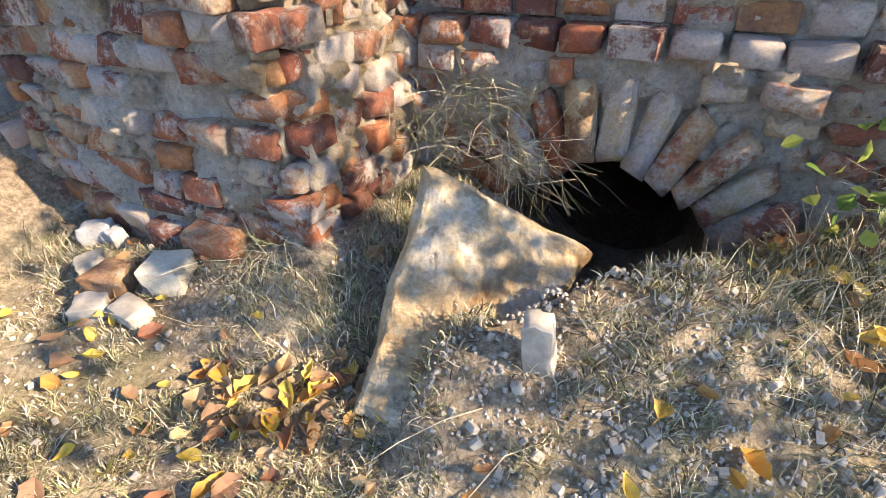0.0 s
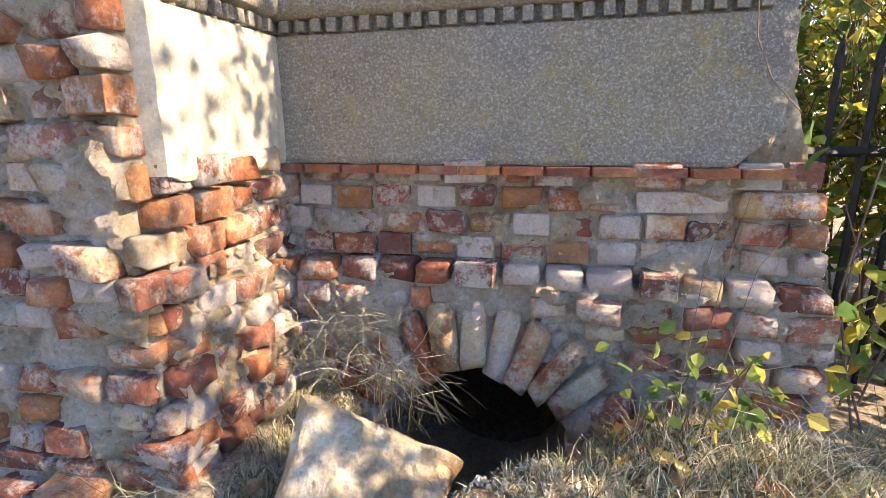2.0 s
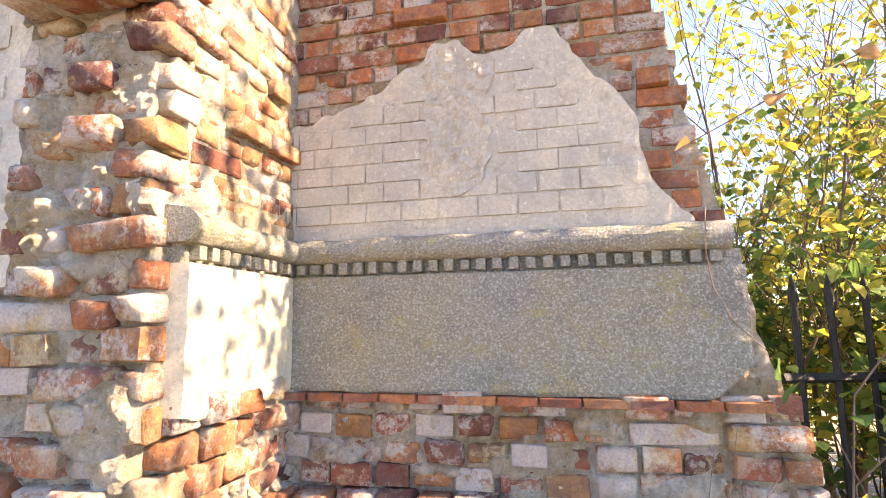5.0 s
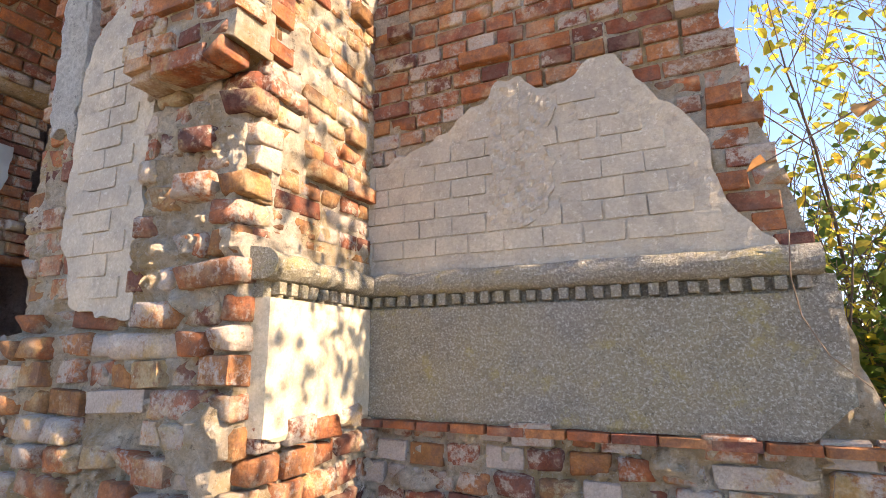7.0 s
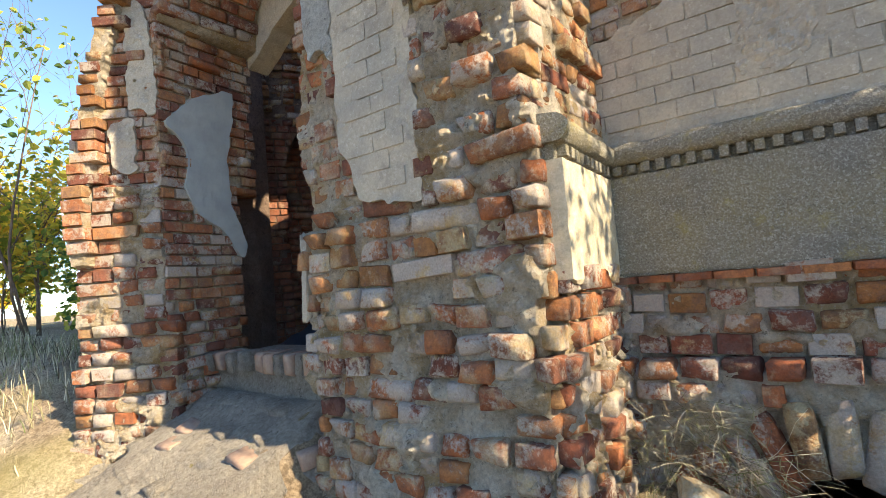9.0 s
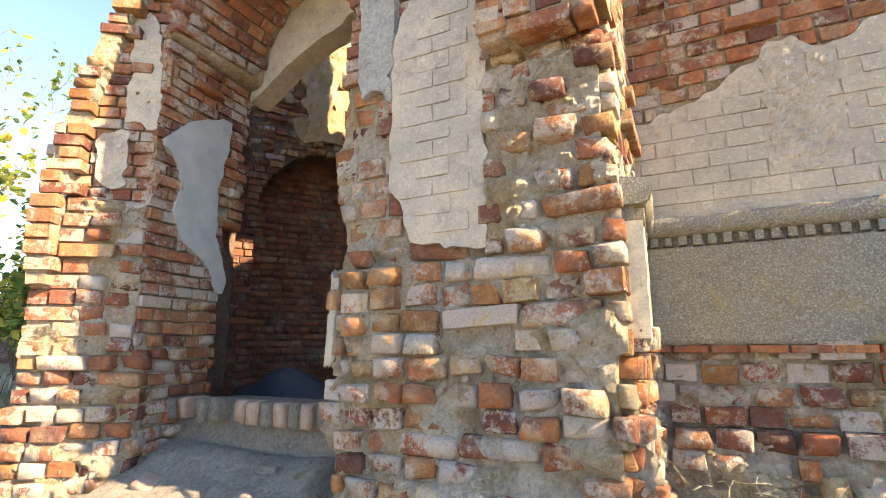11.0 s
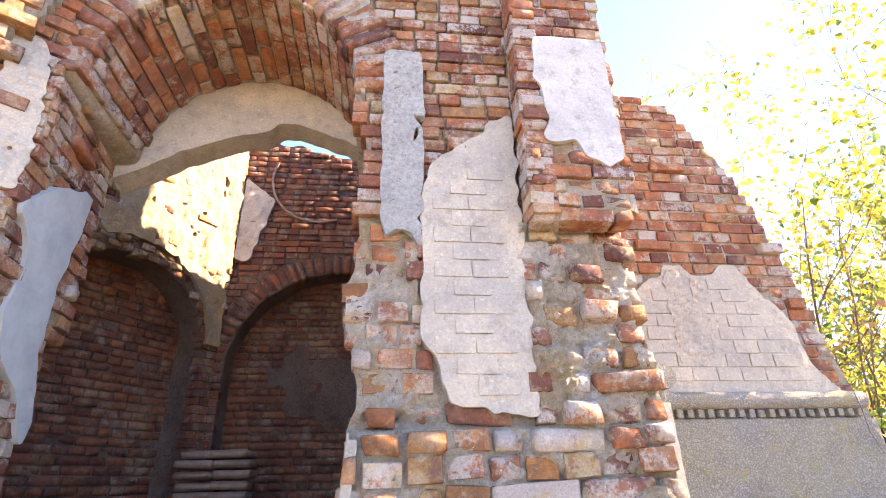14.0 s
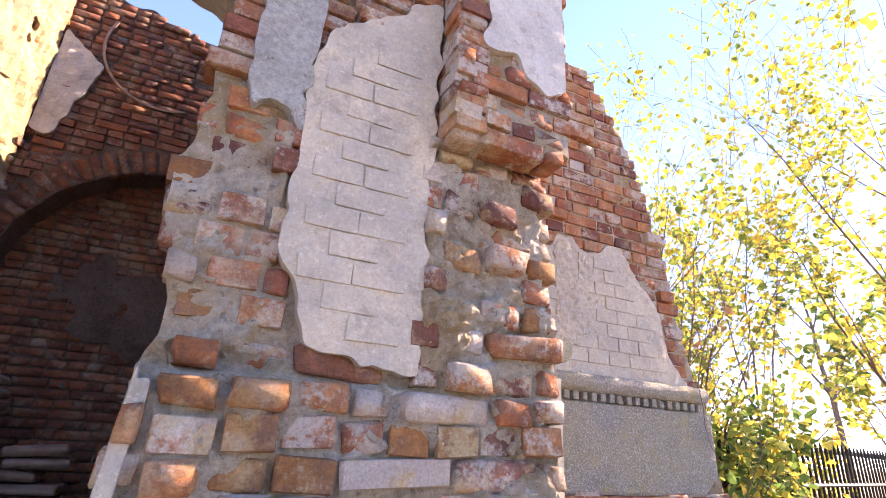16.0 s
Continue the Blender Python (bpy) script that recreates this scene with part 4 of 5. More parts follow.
for i in range(14):
    a = radians(162 + i * 9.5)
    ob = part("segment", block_mesh(i % 8, M_CLAY, "segment"), ring)
    ob.matrix_local = F_BACK @ Matrix.Translation((0.78 + 0.50 * math.cos(a), 0.006, 4.10 + 0.50 * math.sin(a))) @ Matrix.Rotation(-a, 4, "Y") @ Matrix.Diagonal((0.020, 0.03, 0.10, 1))
plaster_in = empty("plaster_patch", "peeling white plaster on the inner corner", "plaster", "structure")
verts, faces = sheet(F_BACK, lambda u, v: 0.02 < u < 0.22 + 0.25 * (v - 3.4) * (v < 3.9) + ragged(u, v, 0.04, 8) and 3.15 + ragged(u, v, 0.05, 6) < v < 4.1 - 0.8 * u, 0.0, 0.5, 3.0, 4.2, 0.02, lambda u, v: 0.03 + 0.01 * fractal(u * 9, v * 9), -0.01)
part("coat", mesh_from("coat", verts, faces, M_WHITE), plaster_in)
# niche plaster takes the shade-darkened mortar colour
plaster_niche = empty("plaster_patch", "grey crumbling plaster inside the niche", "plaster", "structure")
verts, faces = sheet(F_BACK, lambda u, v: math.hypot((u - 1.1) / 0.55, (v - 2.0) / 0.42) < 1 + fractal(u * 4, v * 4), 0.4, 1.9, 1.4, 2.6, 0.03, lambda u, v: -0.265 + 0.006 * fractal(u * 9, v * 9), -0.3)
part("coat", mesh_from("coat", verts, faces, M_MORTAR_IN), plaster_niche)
ramp = empty("door_ramp", "dusty grey cement slope before the doorway", "ramp", "structure")
verts, faces = [], []
n_u, n_v = 40, 28
for j in range(n_v + 1):
    for i in range(n_u + 1):
        x, y = -2.55 + 1.5 * i / n_u, -1.62 + 1.30 * j / n_v
        edge = min(i, n_u - i, j) / 4.0
        verts.append((x + 0.03 * fractal(x * 5, y * 5), y + 0.03 * fractal(y * 5, x * 5), ground_height(x, y) + min(0.02, 0.02 * edge) - 0.008 + 0.012 * fractal(x * 12, y * 12)))
faces = [(j * (n_u + 1) + i, j * (n_u + 1) + i + 1, (j + 1) * (n_u + 1) + i + 1, (j + 1) * (n_u + 1) + i) for j in range(n_v) for i in range(n_u)]
part("slope", mesh_from("slope", verts, faces, M_DUST, True), ramp)
pr = Pieces(ramp, 60)
rng = random.Random(77)
for y in (-0.50, -0.64, -0.80, -0.98):
    x = -2.40 + rng.uniform(0, 0.1)
    while x < -1.20:
        w = rng.uniform(0.09, 0.15)
        if rng.random() < 0.62:
            yy = y + rng.gauss(0, 0.02)
            pr.lay(Matrix.Translation((x + w / 2, yy, ground_height(x + w / 2, yy) - 0.020)) @ pose(0, 0, 0, 12 + rng.gauss(0, 5), rng.gauss(0, 5), rng.gauss(0, 7)), (w, 0.11, 0.075), rng.choice((M_DUST, M_DUST, M_DUST, M_CLAY)), True, rng)
        x += w + rng.uniform(0.01, 0.05)

# ---- things ----
def rock(seed, rough=0.10):
    """A weathered lump: a subdivided block with fractal relief."""
    bm = bmesh.new()
    bmesh.ops.create_cube(bm, size=1.0)
    bmesh.ops.bevel(bm, geom=list(bm.edges), offset=0.09, offset_type="OFFSET", segments=2, affect="EDGES", profile=0.5)
    bmesh.ops.subdivide_edges(bm, edges=list(bm.edges), cuts=2, use_grid_fill=True)
    for v in bm.verts:
        p = v.co * 1.7 + Vector((seed * 3.1, seed * 1.7, 0))
        v.co += Vector((fractal(p.x, p.y, p.z), fractal(p.y, p.z, p.x + 5), fractal(p.z, p.x, p.y + 9))) * rough
        v.co *= 1 + 0.04 * fractal(p.x * 5, p.y * 5, p.z * 5)
    bmesh.ops.recalc_face_normals(bm, faces=list(bm.faces))
    out = [v.co.copy() for v in bm.verts], [[v.index for v in f.verts] for f in bm.faces]
    bm.free()
    return out



def block_thing(name, m, size, material, label, category, group="", index=12):
    ob = new(name, mesh_from(name, *rock(index, 0.13), material, True) if name != "clay_tile" else block_mesh(index, material, name))
    ob.matrix_world = m @ Matrix.Diagonal((*size, 1.0))
    return tagged(ob, label, category, group)


def build_slab():
    """A tilted plate of old masonry leaning on the bank before the low arch."""
    a, b, c, d = Vector((0.335, -0.50, 0.47)), Vector((0.40, -0.96, 0.09)), Vector((0.56, -0.93, 0.09)), Vector((0.76, -0.42, 0.28))
    n = (b - a).cross(d - a).normalized()
    if n.z < 0:
        n = -n
    steps_u, steps_v = 48, 48
    verts, faces = [], []
    for k, off in enumerate((0.0, -0.085)):
        for j in range(steps_v + 1):
            for i in range(steps_u + 1):
                s, t = i / steps_u, j / steps_v
                p = (a * (1 - t) + b * t) * (1 - s) + (d * (1 - t) + c * t) * s
                edge = min(s, t, 1 - s, 1 - t)
                p += n * (off + (0 if k else 0.016 * fractal(p.x * 6, p.y * 6, p.z * 6) + 0.012 * fractal(p.x * 22, p.y * 22, p.z * 22) - 0.03 * max(0, 0.05 - edge) / 0.05))
                p += Vector((fractal(p.x * 6, p.y * 6, 1), fractal(p.x * 6, p.y * 6, 2), 0)) * 0.018
                verts.append(p)
    w = steps_u + 1
    o = w * (steps_v + 1)
    for j in range(steps_v):
        for i in range(steps_u):
            q = j * w + i
            faces.append((q, q + 1, q + w + 1, q + w))
            faces.append((o + q, o + q + w, o + q + w + 1, o + q + 1))
    rim = [i for i in range(w)] + [j * w + w - 1 for j in range(1, w)] + [(w - 1) * w + i for i in range(w - 2, -1, -1)] + [j * w for j in range(w - 2, 0, -1)]
    for i, q in enumerate(rim):
        r = rim[(i + 1) % len(rim)]
        faces.append((q, o + q, o + r, r))
    n_ = Nodes("slab_render", 0.95)
    col = n_.ramp(n_.noise(7, 6, 0.7), [(0.36, (0.40, 0.23, 0.11)), (0.47, (0.50, 0.36, 0.20)), (0.54, (0.48, 0.39, 0.26)), (0.68, (0.60, 0.55, 0.46))])
    col = n_.mix(n_.ramp(n_.noise(11, 7, 0.75, (4, 2, 6)), [(0.52, 0.0), (0.64, 0.7)]), col, (0.20, 0.18, 0.14))
    col = n_.mix(0.7, col, n_.ramp(n_.noise(80, 5, 0.7), [(0.3, (0.55, 0.55, 0.55)), (0.7, (1.2, 1.2, 1.2))]), "MULTIPLY")
    mat = n_.done(col, n_.noise(60, 8, 0.75), 0.9, 0.015)
    me = mesh_from("masonry_slab", verts, faces, mat)
    bm = bmesh.new()
    bm.from_mesh(me)
    bmesh.ops.recalc_face_normals(bm, faces=list(bm.faces))
    bm.to_mesh(me)
    bm.free()
    return tagged(new("masonry_slab", me), "tilted slab of rendered masonry lying on the bank", "stone slab")


build_slab()

edge_coat = empty("plaster_patch", "white plaster left on the doorway edge of the pier", "plaster", "structure")
coat = part("coat", mesh_from("coat", *rock(31, 0.16), M_PLASTER, True), edge_coat)
coat.matrix_local = pose(-1.055, -0.64, 1.10, 0, 4, 0) @ Matrix.Diagonal((0.035, 0.06, 0.36, 1))

LOOSE = [
    (0.72, -0.785, 0.30, 0.06, 0.05, 0.13, M_STONE, "upright pale stone on the soil", 8),
    (1.42, -0.52, 0.28, 0.06, 0.05, 0.13, M_STONE, "upright grey stone among dry grass", -6),
    (-0.32, -0.80, 0.06, 0.12, 0.10, 0.09, M_PALE, "white lime-crusted stone lying at the wall foot", 20),
    (-0.62, -0.84, 0.06, 0.10, 0.08, 0.09, M_PALE, "broken white stone lying in the grass", -30),
    (-0.50, -0.86, 0.05, 0.12, 0.10, 0.10, M_OCHRE, "broken orange brick lying in the grass", 15),
    (-0.24, -0.68, 0.10, 0.17, 0.10, 0.08, M_RED, "orange red brick at the wall foot", 5),
    (-0.50, -0.94, 0.03, 0.10, 0.08, 0.06, M_STONE, "small pale stone in the grass", 40),
    (-0.36, -0.92, 0.02, 0.12, 0.07, 0.05, M_STONE, "flat pale stone in the grass", -10),
    (-0.80, -0.70, 0.10, 0.10, 0.07, 0.08, M_WHITE, "white plaster lump at the wall foot", 25),
    (-0.70, -0.70, 0.09, 0.06, 0.05, 0.06, M_WHITE, "small white plaster lump at the wall foot", -15),
]
for i, (x, y, z, sx, sy, sz, mat, label, turn) in enumerate(LOOSE):
    block_thing("loose_brick" if mat in (M_LIMED, M_OCHRE, M_RED) else "stone", pose(x, y, ground_height(x, y) + sz * 0.40, 6, -5, turn), (sx, sy, sz), mat, label, "brick" if mat in (M_LIMED, M_OCHRE, M_RED) else "stone", index=8 + i)

rng = random.Random(101)
for row in range(12):
    for k in range(2):
        block_thing("clay_tile", pose(-2.23 + k * 0.23 + rng.gauss(0, 0.015), 1.72 + rng.gauss(0, 0.02), 0.60 + row * 0.068 + 0.03, rng.gauss(0, 1.5), rng.gauss(0, 1.5), rng.gauss(0, 4)), (0.25, 0.30, 0.055), M_CLAY, "pale dusty clay tile in a stack", "tile", "stacked clay tiles", rng.randrange(8, 20))
for row in range(7):
    block_thing("clay_tile", pose(-1.72 + rng.gauss(0, 0.05), 1.85, 0.60 + row * 0.066 + 0.03, rng.gauss(0, 2), rng.gauss(0, 4), rng.gauss(0, 8)), (0.30, 0.24, 0.052), M_CLAY, "pale dusty clay tile in a leaning stack", "tile", "stacked clay tiles", rng.randrange(8, 20))


def build_tarp():
    verts, faces, n = [], [], 24
    for j in range(n + 1):
        for i in range(n + 1):
            s, t = i / n, j / n
            x, y = -3.1 + 1.25 * s, 0.55 + 0.6 * t
            z = 0.58 + 0.26 * math.exp(-((s - 0.35) / 0.3) ** 2) * math.sin(math.pi * min(1, t * 1.1)) ** 0.6 + 0.03 * fractal(s * 6, t * 6)
            verts.append((x, y, z))
    faces = [(j * (n + 1) + i, j * (n + 1) + i + 1, (j + 1) * (n + 1) + i + 1, (j + 1) * (n + 1) + i) for j in range(n) for i in range(n)]
    ob = new("tarpaulin", mesh_from("tarpaulin", verts, faces, M_TARP, True))
    md = ob.modifiers.new("thick", "SOLIDIFY")
    md.thickness = 0.006
    return tagged(ob, "crumpled dark blue tarpaulin on the floor", "tarpaulin")


build_tarp()

# ---- plants, fence and distance ----
def tube(points, radii, sides=5):
    verts, faces = [], []
    for i, (p, r) in enumerate(zip(points, radii)):
        d = (points[min(i + 1, len(points) - 1)] - points[max(i - 1, 0)]).normalized()
        a = d.cross(Vector((0.31, 0.9, 0.2))).normalized()
        b = d.cross(a)
        for k in range(sides):
            t = 2 * math.pi * k / sides
            verts.append(p + (a * math.cos(t) + b * math.sin(t)) * r)
    for i in range(len(points) - 1):
        for k in range(sides):
            q, s = i * sides + k, i * sides + (k + 1) % sides
            faces.append((q, s, s + sides, q + sides))
    faces.append(tuple(range(sides - 1, -1, -1)))
    faces.append(tuple((len(points) - 1) * sides + k for k in range(sides)))
    return verts, faces


def add(store, verts, faces):
    n = len(store[0])
    store[0].extend(verts)
    store[1].extend([tuple(n + i for i in f) for f in faces])


def leaf(at, size, rng, droop=0.4):
    """One leaf: two halves folded along the rib."""
    m = Matrix.Translation(at) @ pose(0, 0, 0, rng.uniform(-60, 60) - 40 * droop, rng.uniform(-50, 50), rng.uniform(0, 360))
    w = size * rng.uniform(0.30, 0.42)
    pts = [(0, 0, 0), (w, 0.35 * size, 0.12 * size), (0.8 * w, 0.7 * size, 0.10 * size), (0, size, -0.05 * size), (-0.8 * w, 0.7 * size, 0.10 * size), (-w, 0.35 * size, 0.12 * size), (0, 0.5 * size, 0)]
    return [m @ Vector(p) for p in pts], [(0, 1, 2, 6), (6, 2, 3), (0, 6, 4, 5), (6, 3, 4)]


def branch(store, leaves, at, way, length, radius, level, rng, size, count, share=0.5):
    pts, rad, p, d = [at.copy()], [radius], at.copy(), way.normalized()
    n = 7
    for i in range(n):
        d = (d + Vector((rng.gauss(0, 0.10), rng.gauss(0, 0.10), rng.gauss(0.03, 0.07)))).normalized()
        p = p + d * (length / n)
        pts.append(p.copy())
        rad.append(max(0.0018, radius * (1 - 0.85 * (i + 1) / n)))
        if level > 0 and i >= 1:
            for _ in range(rng.choice((1, 1, 2))):
                side = Vector((rng.gauss(0, 1), rng.gauss(0, 1), rng.uniform(-0.1, 0.8))).normalized()
                branch(store, leaves, p, (d * 0.75 + side * 0.8), length * rng.uniform(0.28, 0.48), rad[-1] * 0.6, level - 1, rng, size, count, share)
        if level == 0 or i > 4:
            for _ in range(count):
                if rng.random() < share:
                    add(leaves, *leaf(p + Vector((rng.gauss(0, 0.05), rng.gauss(0, 0.05), rng.gauss(0, 0.05))), size * rng.uniform(0.6, 1.25), rng))
    add(store, *tube(pts, rad, 6 if radius > 0.012 else 4))


def shrub(name, x, y, label, category, seed, stems=5, height=4.2, spread=0.35, size=0.06, count=2, leafmat=None, thick=0.022, lean=(0, 0), share=0.42):
    rng = random.Random(seed)
    z = ground_height(x, y)
    thing = empty(name, label, category)
    thing.location = (x, y, z)
    leaves = ([], [])
    for _ in range(stems):
        store = ([], [])
        a = rng.uniform(0, 2 * math.pi)
        foot = Vector((0.12 * math.cos(a), 0.12 * math.sin(a), -0.05))
        way = Vector((spread * math.cos(a) + lean[0], spread * math.sin(a) + lean[1], 1.0))
        branch(store, leaves, foot, way, height * rng.uniform(0.7, 1.05), thick * rng.uniform(0.7, 1.2), 2, rng, size, count, share)
        part("stem", mesh_from("stem", *store, M_TWIG, True), thing)
    tagged(part("crown", mesh_from("crown", *leaves, leafmat or M_LEAF), thing, "loose yellow and green leaves"), kind="stuff")
    return thing


shrub("shrub", 2.45, 1.7, "tall thin-stemmed shrub with yellowing leaves behind the fence", "shrub", 1, 5, 3.9, 0.20, 0.07, 1, thick=0.02, share=0.45)
shrub("shrub", 3.1, 1.1, "tall thin-stemmed shrub with yellow and green leaves", "shrub", 2, 4, 3.6, 0.25, 0.07, 1, thick=0.018, share=0.45)
shrub("shrub", 3.3, 1.9, "tall autumn shrub with sparse yellow leaves", "shrub", 3, 4, 4.0, 0.3, 0.075, 1, thick=0.022, share=0.35)
shrub("shrub", 2.15, 2.1, "tall dense shrub with yellow green leaves behind the wall", "shrub", 4, 4, 3.2, 0.22, 0.07, 1, thick=0.016, share=0.3)
shrub("shrub", 4.4, 0.9, "spreading autumn shrub with bright yellow leaves", "shrub", 5, 5, 3.8, 0.45, 0.085, 1, thick=0.024, share=0.3)
shrub("bush", 1.95, 1.75, "low leafy green and yellow bush at the wall end", "bush", 6, 7, 1.7, 0.35, 0.065, 2, M_GREEN, 0.008, share=0.35)
shrub("shrub", 2.25, 1.0, "thin dark-stemmed shrub with pale green leaves by the wall end", "shrub", 23, 7, 3.3, 0.13, 0.06, 1, M_LEAF, 0.016, share=0.5)
shrub("bush", 2.25, 0.95, "dark leafy bush crowding the fence beside the wall", "bush", 21, 6, 1.2, 0.45, 0.075, 2, M_GREEN, 0.007)
shrub("bush", 2.95, 1.05, "leafy green bush crowding the fence", "bush", 22, 6, 1.2, 0.5, 0.075, 2, M_GREEN, 0.007)
shrub("bush", 2.7, 2.1, "low dense bush of green and yellow leaves by the fence", "bush", 7, 9, 1.5, 0.5, 0.065, 2, M_GREEN, 0.008)
shrub("bush", 3.8, 2.3, "low dense yellow green bush by the fence", "bush", 8, 9, 1.6, 0.5, 0.07, 2, M_LEAF, 0.008)
shrub("bush", 5.8, 2.6, "low bright yellow bush along the fence", "bush", 18, 9, 1.6, 0.6, 0.08, 2, M_LEAF, 0.008)
shrub("tree", 4.1, -0.65, "slender autumn tree with sparse leaves dappling the wall", "tree", 9, 4, 5.2, 0.26, 0.062, 3, M_LEAF, 0.022, share=0.58)
shrub("tree", 5.2, -1.7, "slender autumn tree casting dappled shade on the ground", "tree", 10, 2, 5.6, 0.30, 0.09, 1, M_LEAF, 0.02, share=0.16)
# left side
shrub("shrub", -6.3, -0.2, "thin shrub with sparse green and yellow leaves", "shrub", 11, 4, 4.2, 0.16, 0.10, 1, M_GREEN, 0.018)
shrub("bush", -7.0, -0.35, "low bright yellow bush beside the ruin", "bush", 12, 10, 1.8, 0.5, 0.09, 2, M_LEAF, 0.010)
shrub("bush", -9.0, -0.9, "bushy yellow green shrub by the path", "bush", 13, 10, 2.0, 0.6, 0.11, 2, M_LEAF, 0.010)
shrub("bush", -5.0, 0.1, "dark weedy bush in the shade of the ruin", "bush", 14, 8, 1.1, 0.5, 0.07, 2, M_GREEN, 0.008)


def far_tree(x, y, height, seed, mat):
    rng = random.Random(seed)
    thing = empty("tree", "distant autumn tree with thin yellowing crown", "tree", group="distant trees")
    thing.location = (x, y, -0.1)
    store, leaves = ([], []), ([], [])
    branch(store, leaves, Vector((0, 0, 0)), Vector((0, 0, 1)), height, height * 0.016, 2, rng, 0.26, 5)
    part("trunk", mesh_from("trunk", *store, M_TWIG), thing)
    tagged(part("crown", mesh_from("crown", *leaves, mat), thing), kind="stuff")


rng = random.Random(20)
for i in range(11):
    far_tree(13 + rng.uniform(0, 14), 5 + i * 2.2 + rng.uniform(-1, 1), rng.uniform(5, 8), 200 + i, rng.choice((M_LEAF, M_GREEN)))
for i in range(9):
    far_tree(-22 - rng.uniform(0, 14), -7 + i * 2.0, rng.uniform(3.5, 6), 300 + i, rng.choice((M_LEAF, M_GREEN)))


def bar(p, q, r, sides=6):
    return tube([Vector(p), Vector(q)], [r, r], sides)


def build_fence(name, a, b, count, height, label):
    """Iron railings: posts of pickets with points, and two rails."""
    fence = empty(name, label, "fence")
    ax, bx = Vector((*a, 0)), Vector((*b, 0))
    for z in (0.92 * height / 1.25, 0.05):
        part("rail", mesh_from("rail", *bar(ax + Vector((0, 0, z)), bx + Vector((0, 0, z)), 0.019, 4), M_IRON), fence)
    me = mesh_from("picket", *tube([Vector((0, 0, -0.15)), Vector((0, 0, height - 0.10))], [0.012, 0.012], 6), M_IRON)
    tip = mesh_from("finial", *tube([Vector((0, 0, height - 0.10)), Vector((0, 0, height - 0.06)), Vector((0, 0, height))], [0.017, 0.015, 0.002], 6), M_IRON)
    for i in range(count):
        ob = part("picket", me, fence)
        ob.location = ax.lerp(bx, (i + 0.5) / count)
        part("finial", tip, ob)
    return fence


build_fence("iron_fence", (1.72, 0.40), (9.3, 2.35), 60, 1.38, "black iron picket fence overgrown by shrubs")
build_fence("iron_fence", (-9.5, 1.2), (-4.4, 1.6), 36, 1.25, "dark green iron picket fence beyond the ruin")


def brick_post(x, y, label):
    post = empty("brick_post", label, "gate post")
    post.location = (x, y, 0)
    me = mesh_from("shaft", *worn_block(900, 0.1), M_INNER)
    ob = part("shaft", me, post)
    ob.location, ob.scale = (0, 0, 0.65), (0.42, 0.42, 1.5)
    w = 0.30
    cap = [(-w, -w, 1.40), (w, -w, 1.40), (w, w, 1.40), (-w, w, 1.40), (-w, -w, 1.46), (w, -w, 1.46), (w, w, 1.46), (-w, w, 1.46), (0, 0, 1.68)]
    part("cap", mesh_from("cap", cap, [(3, 2, 1, 0), (0, 1, 5, 4), (1, 2, 6, 5), (2, 3, 7, 6), (3, 0, 4, 7), (4, 5, 8), (5, 6, 8), (6, 7, 8), (7, 4, 8)], M_INNER), post)


brick_post(9.6, 2.4, "dark red gate post with a pyramid cap")
brick_post(-6.9, 0.75, "dark brick gate post with a pyramid cap behind bushes")


def build_tower():
    tower = empty("lattice_tower", "distant red and white lattice radio tower", "tower")
    tower.location = (-56, 4.5, 0)
    height, n = 27.0, 12
    for s in range(n):
        z0, z1 = height * s / n, height * (s + 1) / n
        w0, w1 = 1.9 - 1.55 * s / n, 1.9 - 1.55 * (s + 1) / n
        store = ([], [])
        c0 = [Vector((w0 * i, w0 * j, z0)) for i, j in ((-1, -1), (1, -1), (1, 1), (-1, 1))]
        c1 = [Vector((w1 * i, w1 * j, z1)) for i, j in ((-1, -1), (1, -1), (1, 1), (-1, 1))]
        for k in range(4):
            add(store, *bar(c0[k], c1[k], 0.11, 4))
            add(store, *bar(c0[k], c1[(k + 1) % 4], 0.05, 4))
            add(store, *bar(c0[(k + 1) % 4], c1[k], 0.05, 4))
            add(store, *bar(c1[k], c1[(k + 1) % 4], 0.05, 4))
        part("section", mesh_from("section", *store, M_TOWER_R if s % 2 else M_TOWER_W), tower)
    part("platform", mesh_from("platform", *bar((0, 0, 25.2), (0, 0, 25.5), 1.5, 8), M_TOWER_R), tower)
    return tower


build_tower()


def build_shed():
    shed = empty("shed", "low distant shed with a red roof", "building")
    shed.location = (-26, -0.8, 0)
    ob = part("wall", mesh_from("wall", *worn_block(901, 0.0), M_CLAY), shed)
    ob.location, ob.scale = (0, 0, 0.8), (4, 7, 1.8)
    roof = [(-2.4, -4, 1.7), (2.4, -4, 1.7), (2.4, 4, 1.7), (-2.4, 4, 1.7), (0, -4, 2.5), (0, 4, 2.5)]
    part("roof", mesh_from("roof", roof, [(0, 1, 2, 3), (1, 4, 5, 2), (0, 3, 5, 4), (0, 4, 1), (3, 2, 5)], M_TOWER_R), shed)


build_shed()


# ---- ground cover ----
def soil_at(x, y):
    """Whether grass may stand here."""
    if y > -0.10 and x < 1.8:
        return False
    if 0.45 < x < 1.08 and y > -0.36:
        return False
    if x < 0.12 and y > -0.70 and x > -3.3:
        return False
    if -2.7 < x < -1.0 and y > -1.55:
        return False
    return True


